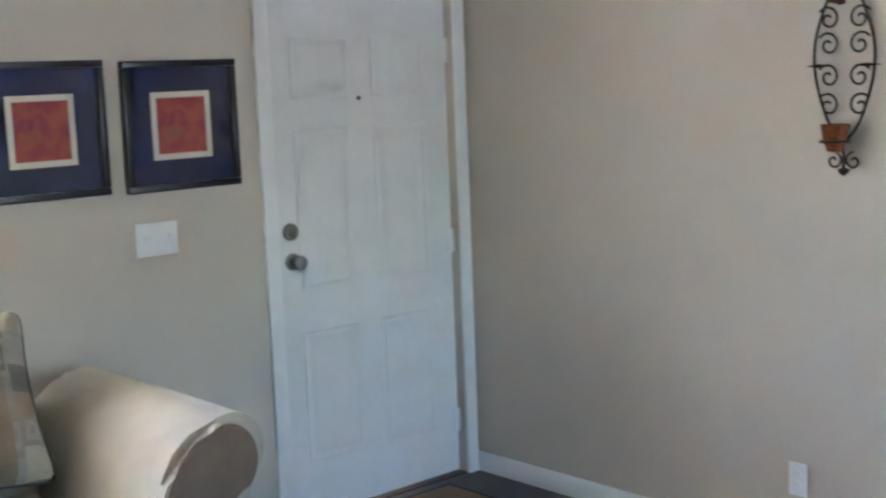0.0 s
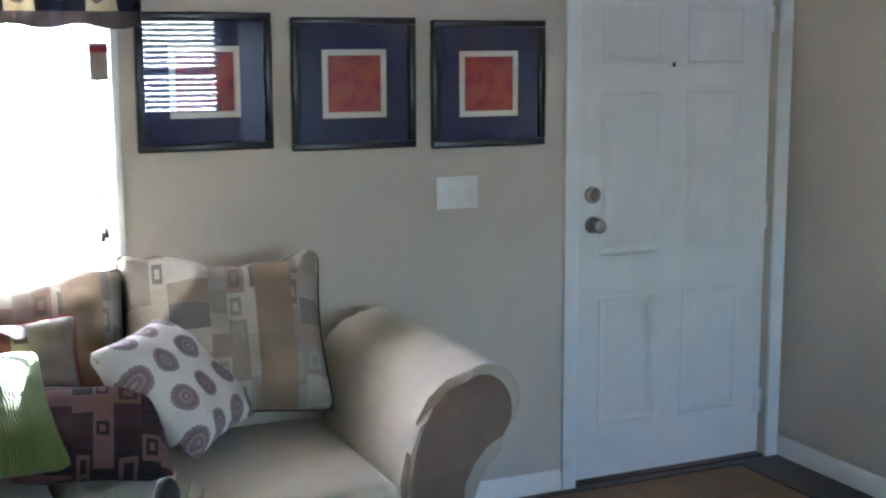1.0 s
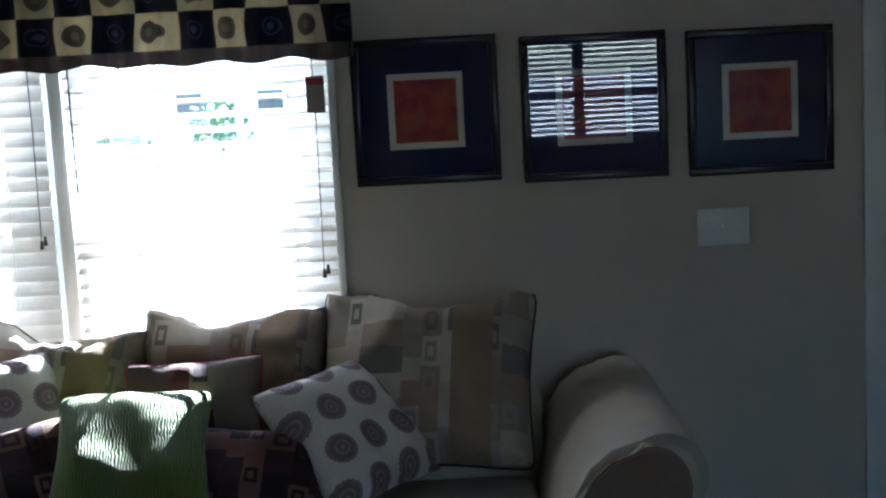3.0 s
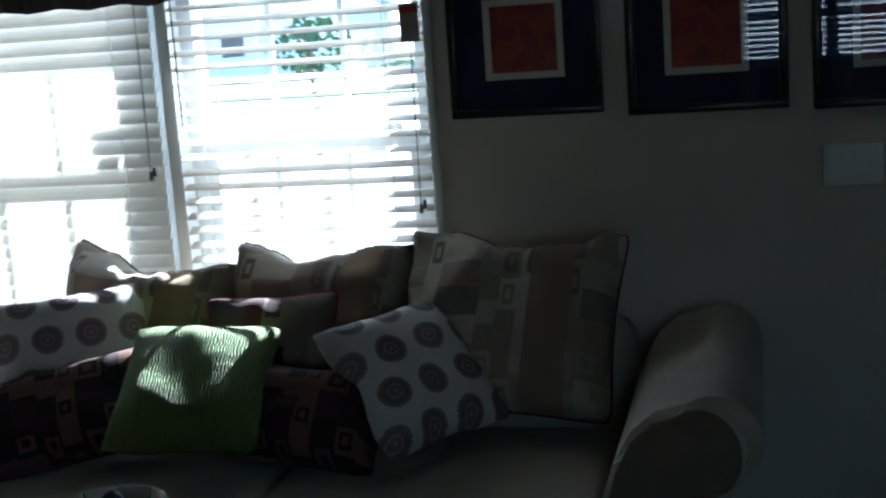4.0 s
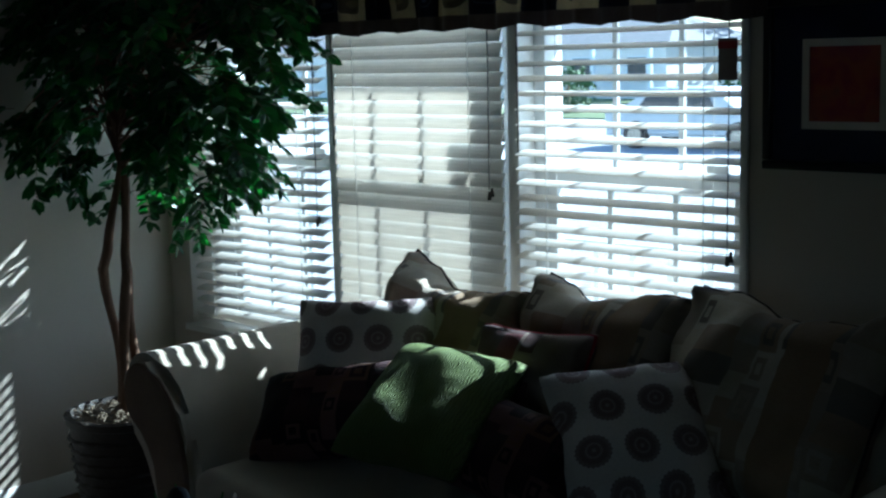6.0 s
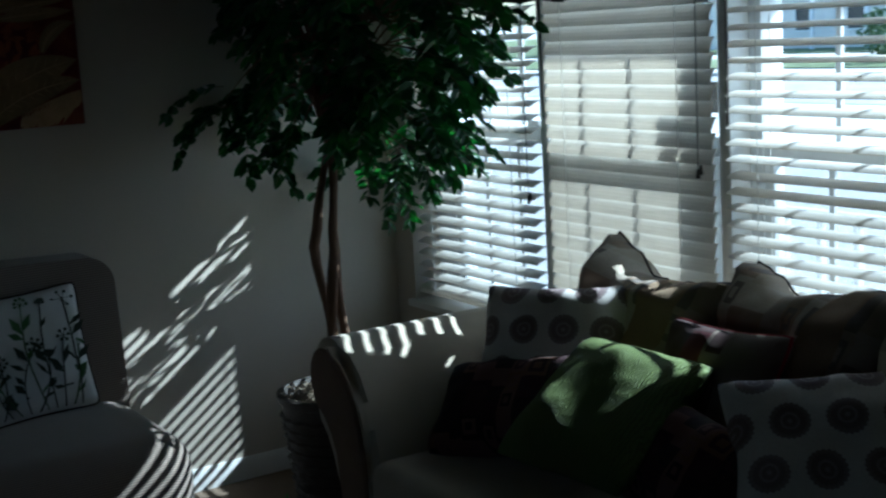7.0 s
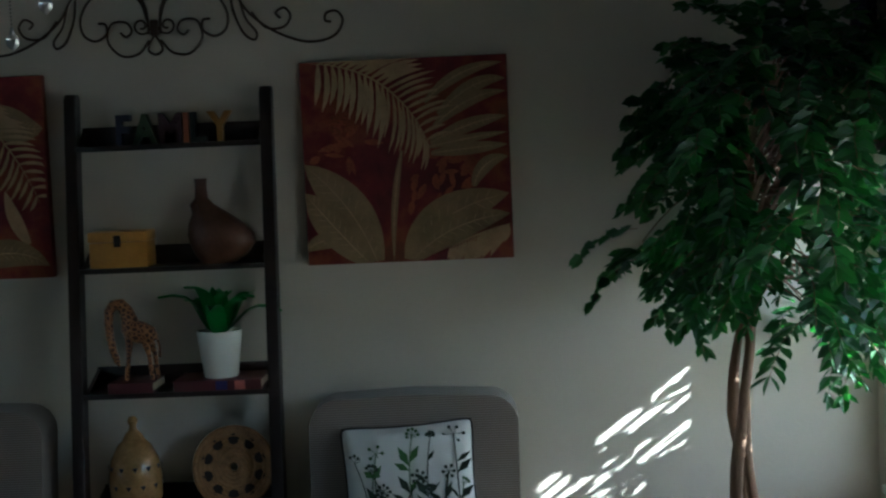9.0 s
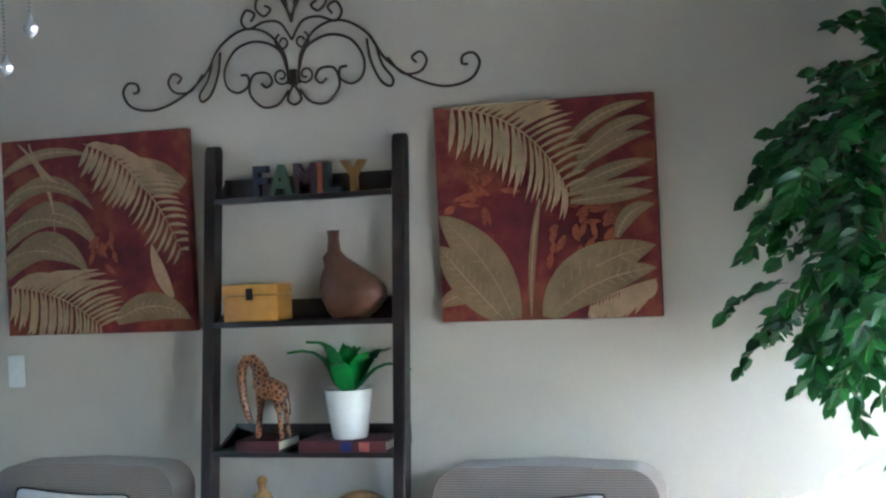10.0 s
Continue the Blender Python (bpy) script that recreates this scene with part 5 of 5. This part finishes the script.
# ---- ficus in its basket ----
def ficus():
    bx, by = -4.90, -0.56
    t = thing("ficus_tree", pose(bx, by, 0), "artificial ficus tree with twisted trunks in a dark wicker pot", "tree")
    prof = [(0, 0.0), (0.155, 0.0), (0.165, 0.02), (0.205, 0.36), (0.21, 0.40), (0.222, 0.405), (0.225, 0.43), (0.205, 0.435), (0.19, 0.40), (0, 0.40)]
    part("pot", lathe(prof, 36), "wicker", t)
    for k in range(9):
        z = 0.03 + 0.04 * k
        r = 0.166 + 0.115 * z + 0.002
        part("wicker_band", tube([((r + 0.004 * math.sin(18 * a + 3.14 * k)) * math.cos(a), (r + 0.004 * math.sin(18 * a + 3.14 * k)) * math.sin(a), z) for a in (2 * math.pi * i / 72 for i in range(72))], 0.009, 5, closed=True), "wicker", t)
    rng = random.Random(8)
    bm = bmesh.new()
    for k in range(420):
        a, r = rng.uniform(0, 6.28), 0.185 * math.sqrt(rng.random())
        p = Vector((r * math.cos(a), r * math.sin(a), 0.40 + 0.06 * rng.random() * (1.2 - r / 0.2)))
        d = Vector((rng.uniform(-1, 1), rng.uniform(-1, 1), rng.uniform(-0.2, 0.7))).normalized() * rng.uniform(0.015, 0.04)
        tube([p, p + d * 0.6 + Vector((0, 0, 0.006)), p + d], 0.0028, 4, bm)
    tagged(part("moss", bm, "moss", t, "dried moss filling"), kind="stuff")
    top = Vector((0.05, 0.0, 1.38))
    for k, (dx, dy, kink) in enumerate(((-0.06, 0.0, -0.075), (0.0, 0.03, 0.04), (0.03, -0.03, 0.05))):
        pts, rad = [], []
        for i in range(15):
            f = i / 14
            bow = math.sin(math.pi * f)
            pts.append(Vector((dx * (1 - f) * 0.5 + kink * bow * (1 if f < 0.62 else 0.55) + top.x * f + 0.012 * math.sin(9 * f + 2 * k), dy * (1 - f) + 0.025 * math.sin(7 * f + k) + top.y * f, 0.38 + (1.38 - 0.38) * f)))
            rad.append(0.021 - 0.006 * f + 0.0025 * math.sin(13 * f + k))
        part("trunk", tube(pts, rad, 9), "bark", t)
    # limbs and hanging leafy twigs
    cen = Vector((0.15, 0.09, 1.79))
    limbs, leaves = bmesh.new(), bmesh.new()

    def leaf(p, d, size):
        d = d.normalized()
        s = d.cross(Vector((rng.uniform(-1, 1), rng.uniform(-1, 1), rng.uniform(0.2, 1)))).normalized() * size * 0.27
        nrm = d.cross(s).normalized() * size * 0.08
        q = [p, p + d * size * 0.35 + s - nrm, p + d * size * 0.72 + s * 0.75 - nrm, p + d * size, p + d * size * 0.72 - s * 0.75 - nrm, p + d * size * 0.35 - s - nrm]
        v = [leaves.verts.new(x) for x in q]
        m1 = leaves.verts.new(p + d * size * 0.4 + nrm * 0.3)
        for a, b in zip(v, v[1:] + v[:1]):
            leaves.faces.new((a, b, m1))

    def inside(p):
        return p.x + bx > WX + 0.03 and p.y + by < -0.05 - (0.09 if p.z < 1.2 else 0) and (p.z < CEIL - 0.1)

    tips = []
    for k in range(112):
        a, h = rng.uniform(0, 6.283), rng.uniform(-0.75, 1.0)
        rr = math.sqrt(max(0.05, 1 - h * h)) * rng.uniform(0.55, 1.0)
        p = cen + Vector((0.58 * rr * math.cos(a), (0.31 - 0.08 * max(0, h)) * rr * math.sin(a), (0.30 if h > 0 else 0.53) * h))
        if inside(p):
            tips.append(p)
    # the drooping low sprays
    tips += [Vector(p) for p in ((0.42, 0.05, 1.42), (0.46, 0.10, 1.34), (0.5, 0.0, 1.46), (0.35, 0.12, 1.38), (-0.14, -0.28, 1.50), (-0.15, -0.24, 1.42), (-0.06, -0.2, 1.40), (-0.24, 0.27, 1.24), (-0.17, 0.31, 1.2), (-0.08, 0.33, 1.22), (0.03, 0.34, 1.22), (0.1, 0.3, 1.27), (0.06, 0.36, 1.36), (0.2, 0.34, 1.34), (0.3, 0.3, 1.38), (0.62, -0.02, 1.6), (0.7, 0.05, 1.75))]
    for p in tips:
        start = top + Vector((0, 0, rng.uniform(-0.05, 0.36)))
        mid = (start + p) / 2 + Vector((0, 0, 0.10))
        line = [start * (1 - f) ** 2 + mid * 2 * f * (1 - f) + p * f * f for f in (i / 6 for i in range(7))]
        tube(line, [0.006 - 0.0007 * i for i in range(7)], 5, limbs)
        out = (p - cen)
        out.z *= 0.3
        out = out.normalized()
        for tw in range(3):
            d = (out + Vector((rng.uniform(-0.9, 0.9), rng.uniform(-0.9, 0.9), rng.uniform(-0.3, 0.5)))).normalized()
            q = p + Vector((rng.uniform(-0.05, 0.05), rng.uniform(-0.05, 0.05), rng.uniform(-0.04, 0.06)))
            prev = q
            for i in range(7):
                d = (d + Vector((rng.uniform(-0.12, 0.12), rng.uniform(-0.12, 0.12), -0.13))).normalized()
                q = prev + d * 0.03
                if not inside(q):
                    break
                if i % 2 == 0:
                    tube([prev, q + d * 0.026], 0.0014, 3, limbs)
                side = d.cross(Vector((0, 0, 1))).normalized() if abs(d.z) < 0.97 else Vector((1, 0, 0))
                for s in (-1, 1):
                    leaf(q, d * 0.6 + side * s * 0.8 + Vector((0, 0, rng.uniform(-0.5, 0.1))), rng.uniform(0.046, 0.074))
                prev = q
            leaf(prev, d, 0.06)
    part("branchwork", limbs, "bark", t)
    tagged(part("crown", leaves, "leaf", t, "dense glossy green ficus leaves", smooth=False), kind="stuff")


ficus()


# ---- window of the south wall, which the picture glass mirrors ----
sw = thing("window_4", pose(0, 0, 0), "white window with a blind", "window", kind="structure")
for a, b, c, d in ((-1.75, -0.15, 1.0, 1.05), (-1.75, -0.15, 1.92, 1.97), (-1.75, -1.70, 1.05, 1.92), (-0.20, -0.15, 1.05, 1.92), (-1.0, -0.90, 1.05, 1.92), (-1.70, -1.0, 1.42, 1.46), (-0.90, -0.20, 1.42, 1.46)):
    part("frame", box(a, b, SY - 0.11, SY - 0.05, c, d, 0.003), "vinyl", sw)
sb = thing("window_blind", pose(-0.95, SY - 0.02, 1.03), "white horizontal blind with open slats, backlit shade put into their grey", "blind")
# white slats; the dark grey puts their backlit shade into the colour
M["backlit_slat"] = plain("backlit_blind_slat", (0.2, 0.21, 0.23), 0.6, bump=0.0)
sme = slat_mesh(1.58)
sme.materials[0] = M["backlit_slat"]
for i in range(17):
    ob = new("slat", sme)
    ob.parent = sb
    ob.matrix_basis = pose(0, 0, 0.03 + 0.052 * i, -30)
part("head_rail", box(-0.79, 0.79, -0.025, 0.025, 0.9, 0.935, 0.003), "vinyl", sb)


# ---- low table with a glass bowl ----
tab = thing("coffee_table", pose(-2.98, -1.72, 0), "low dark wooden coffee table before the sofa", "table")
part("tabletop", box(-0.52, 0.52, -0.28, 0.28, 0.415, 0.45, 0.006), "espresso", tab)
for x in (-0.46, 0.46):
    for y in (-0.22, 0.22):
        part("leg", box(x - 0.03, x + 0.03, y - 0.03, y + 0.03, 0, 0.414, 0.004), "espresso", tab)
bowl = thing("glass_bowl", pose(-2.94, -1.68, 0.4505) @ Matrix.Diagonal((0.62, 0.62, 0.95, 1)), "footed clear glass bowl with green sprigs and a woven ball", "bowl")
part("bowl", lathe([(0.075, 0), (0.07, 0.01), (0.015, 0.03), (0.014, 0.12), (0.06, 0.15), (0.13, 0.23), (0.16, 0.40), (0.156, 0.40), (0.126, 0.235), (0.055, 0.158), (0, 0.155)], 30), "glass", bowl)
rng = random.Random(2)
for k in range(9):
    a = 0.7 * k
    bm = tube([(0.02 * math.cos(a), 0.02 * math.sin(a), 0.17), (0.07 * math.cos(a), 0.07 * math.sin(a), 0.30), (0.12 * math.cos(a), 0.12 * math.sin(a), 0.37 + 0.05 * rng.random())], [0.004, 0.009, 0.002], 6, flat=0.4)
    part("sprig", bm, "succulent", bowl)
bm = bmesh.new()
bmesh.ops.create_icosphere(bm, subdivisions=3, radius=0.042, matrix=Matrix.Translation((0.03, -0.05, 0.40)))
part("woven_ball", bm, "wicker", bowl)


# ---- outside ----
GZ = -0.55
tagged(part("ground", box(-400, 400, -400, 600, GZ - 0.5, GZ), "concrete", None, "pale concrete and ground outside", smooth=False), kind="structure")
tagged(part("lawn", box(-90, 60, 33.0, 39.0, GZ, GZ + 0.06, 0.02), "grass", None, "green lawn strip"), kind="structure")
tagged(part("road", box(-120, 90, 20.5, 29.0, GZ, GZ + 0.012), "asphalt", None, "grey street", smooth=False), kind="structure")
tagged(part("kerb", box(-120, 90, 29.0, 29.3, GZ, GZ + 0.14, 0.03), "concrete", None, "pale concrete kerb"), kind="structure")
tagged(part("lawn", box(-120, 90, 44.0, 90.0, GZ, GZ + 0.08, 0.02), "grass", None, "green lawn strip"), kind="structure")


def house(x, y, w, d, h):
    b = thing("house", pose(x, y, GZ), "pale single-storey house with a grey hipped roof", "house", "houses across the street")
    part("wall", box(-w / 2, w / 2, 0, d, 0, h), "siding", b, smooth=False)
    bm = bmesh.new()
    e = 0.5
    v = [bm.verts.new(p) for p in ((-w / 2 - e, -e, h), (w / 2 + e, -e, h), (w / 2 + e, d + e, h), (-w / 2 - e, d + e, h), (-w / 2 + 2, d / 2, h + 1.5), (w / 2 - 2, d / 2, h + 1.5))]
    for f in ((0, 1, 5, 4), (1, 2, 5), (2, 3, 4, 5), (3, 0, 4), (3, 2, 1, 0)):
        bm.faces.new([v[i] for i in f])
    part("roof", bm, "roof", b, smooth=False)
    for k in range(4):
        cx = -w / 2 + w * (k + 0.5) / 4
        wdw = part("window", box(cx - 0.6, cx + 0.6, -0.05, -0.003, 0.9, 2.1), "vinyl", b, smooth=False)
        part("pane", box(cx - 0.52, cx + 0.52, -0.06, -0.045, 0.98, 2.02), "darkglass", wdw, smooth=False)
    for k in range(5):
        part("porch_post", box(-w / 2 + w * k / 4 - 0.08, -w / 2 + w * k / 4 + 0.08, -1.4, -1.24, 0, h), "vinyl", b)
    return b


for x in (-58, -41, -24, -7, 10):
    house(x, 48, 13, 8, 2.7)


def shrub(x, y, s):
    rng = random.Random(int(x * 10))
    b = thing("shrub", pose(x, y, GZ), "rounded green shrub on the lawn", "shrub", "shrubs outside")
    bm = bmesh.new()
    for k in range(260):
        v = Vector((rng.gauss(0, 1), rng.gauss(0, 1), rng.gauss(0, 1))).normalized() * rng.uniform(0.6, 1.05)
        p = Vector((v.x * s, v.y * s, s * 0.8 + v.z * s * 0.75))
        a, c = Vector((rng.uniform(-1, 1), rng.uniform(-1, 1), rng.uniform(-1, 1))) * 0.12 * s, Vector((rng.uniform(-1, 1), rng.uniform(-1, 1), rng.uniform(-1, 1))) * 0.12 * s
        bm.faces.new([bm.verts.new(q) for q in (p + a, p + c, p - a, p - c)])
    part("leaves", bm, "hedge", b, smooth=False)
    part("stem", tube([(0, 0, 0), (0, 0, s)], 0.05 * s, 6), "bark", b)


for x, y, s in ((-9.5, 41, 1.2), (-31, 36, 1.1), (-17, 42, 1.6), (-36, 42, 1.3), (-24, 37, 1.0), (-2, 41, 1.3)):
    shrub(x, y, s)


def car(x, y, turn):
    c = thing("parked_car", pose(x, y, GZ, 0, 0, turn), "silver parked car on the street", "car", "parked cars")
    out = [(-2.2, 0.3), (2.2, 0.3), (2.25, 0.7), (1.3, 0.85), (0.7, 1.4), (-1.0, 1.42), (-1.7, 0.92), (-2.25, 0.85)]
    part("body", prism(out, -0.85, 0.85, 0.06), "carpaint", c)
    for s in (-0.86, 0.86):
        part("side_window", prism([(-1.3, 0.95), (0.75, 0.93), (0.55, 1.32), (-0.95, 1.33)], s - 0.01, s + 0.01), "darkglass", c)
        for xx in (-1.35, 1.35):
            wh = part("wheel", lathe([(0, -0.1), (0.3, -0.1), (0.33, -0.06), (0.33, 0.06), (0.3, 0.1), (0, 0.1)], 20), "piping", c, m=pose(xx, s * 0.95, 0.33, 90))
            part("rim", lathe([(0, 0.11), (0.19, 0.105), (0.2, 0.0), (0.19, -0.105), (0, -0.11)], 16), "steel", wh)


def street_tree(x, y, h):
    """A broad tree: forked trunk, limbs and a crown of many leaf clumps."""
    rng = random.Random(int(x * 7))
    t = thing("street_tree", pose(x, y, GZ), "broad green tree behind the far houses", "tree", "trees behind the houses")
    part("trunk", tube([(0, 0, 0), (0.1, 0, h * 0.25), (0, 0.1, h * 0.5)], [0.28, 0.2, 0.12], 8), "bark", t)
    limbs, bm = bmesh.new(), bmesh.new()
    for k in range(16):
        a, r = rng.uniform(0, 6.28), rng.uniform(0.15, 0.42) * h
        p = Vector((r * math.cos(a), r * math.sin(a), h * rng.uniform(0.5, 0.95)))
        tube([(0, 0, h * 0.35), p * 0.6 + Vector((0, 0, h * 0.15)), p], [0.1, 0.06, 0.02], 5, limbs)
        for q in range(70):
            c = p + Vector((rng.gauss(0, 1), rng.gauss(0, 1), rng.gauss(0, 0.7))) * h * 0.085
            u, v = (Vector((rng.uniform(-1, 1), rng.uniform(-1, 1), rng.uniform(-1, 1))) * 0.035 * h for _ in range(2))
            bm.faces.new([bm.verts.new(e) for e in (c + u, c + v, c - u, c - v)])
    part("limbs", limbs, "bark", t)
    tagged(part("crown", bm, "hedge", t, smooth=False), kind="stuff")


for x, y, h in ((-66, 62, 8), (-50, 60, 7), (-33, 62, 8.5), (-15, 61, 7.5), (2, 62, 8)):
    street_tree(x, y, h)
car(-17, 23, 2)
# porch railing before the windows
rail = thing("porch_railing", pose(0, 1.67, 0), "white painted wooden porch railing", "railing")
part("top_rail", box(-6.5, 0.5, -0.03, 0.03, 0.78, 0.83, 0.006), "white", rail)
part("bottom_rail", box(-6.5, 0.5, -0.03, 0.03, 0.0, 0.05, 0.006), "white", rail)
for k in range(34):
    x = -6.4 + 0.2 * k
    part("baluster", box(x - 0.015, x + 0.015, -0.015, 0.015, 0.05, 0.78), "white", rail, smooth=False)
tagged(part("porch_deck", box(-7, 1, TH + 0.002, 1.75, GZ, -0.12, 0.01), "concrete", None, "pale porch deck", smooth=False), kind="structure")
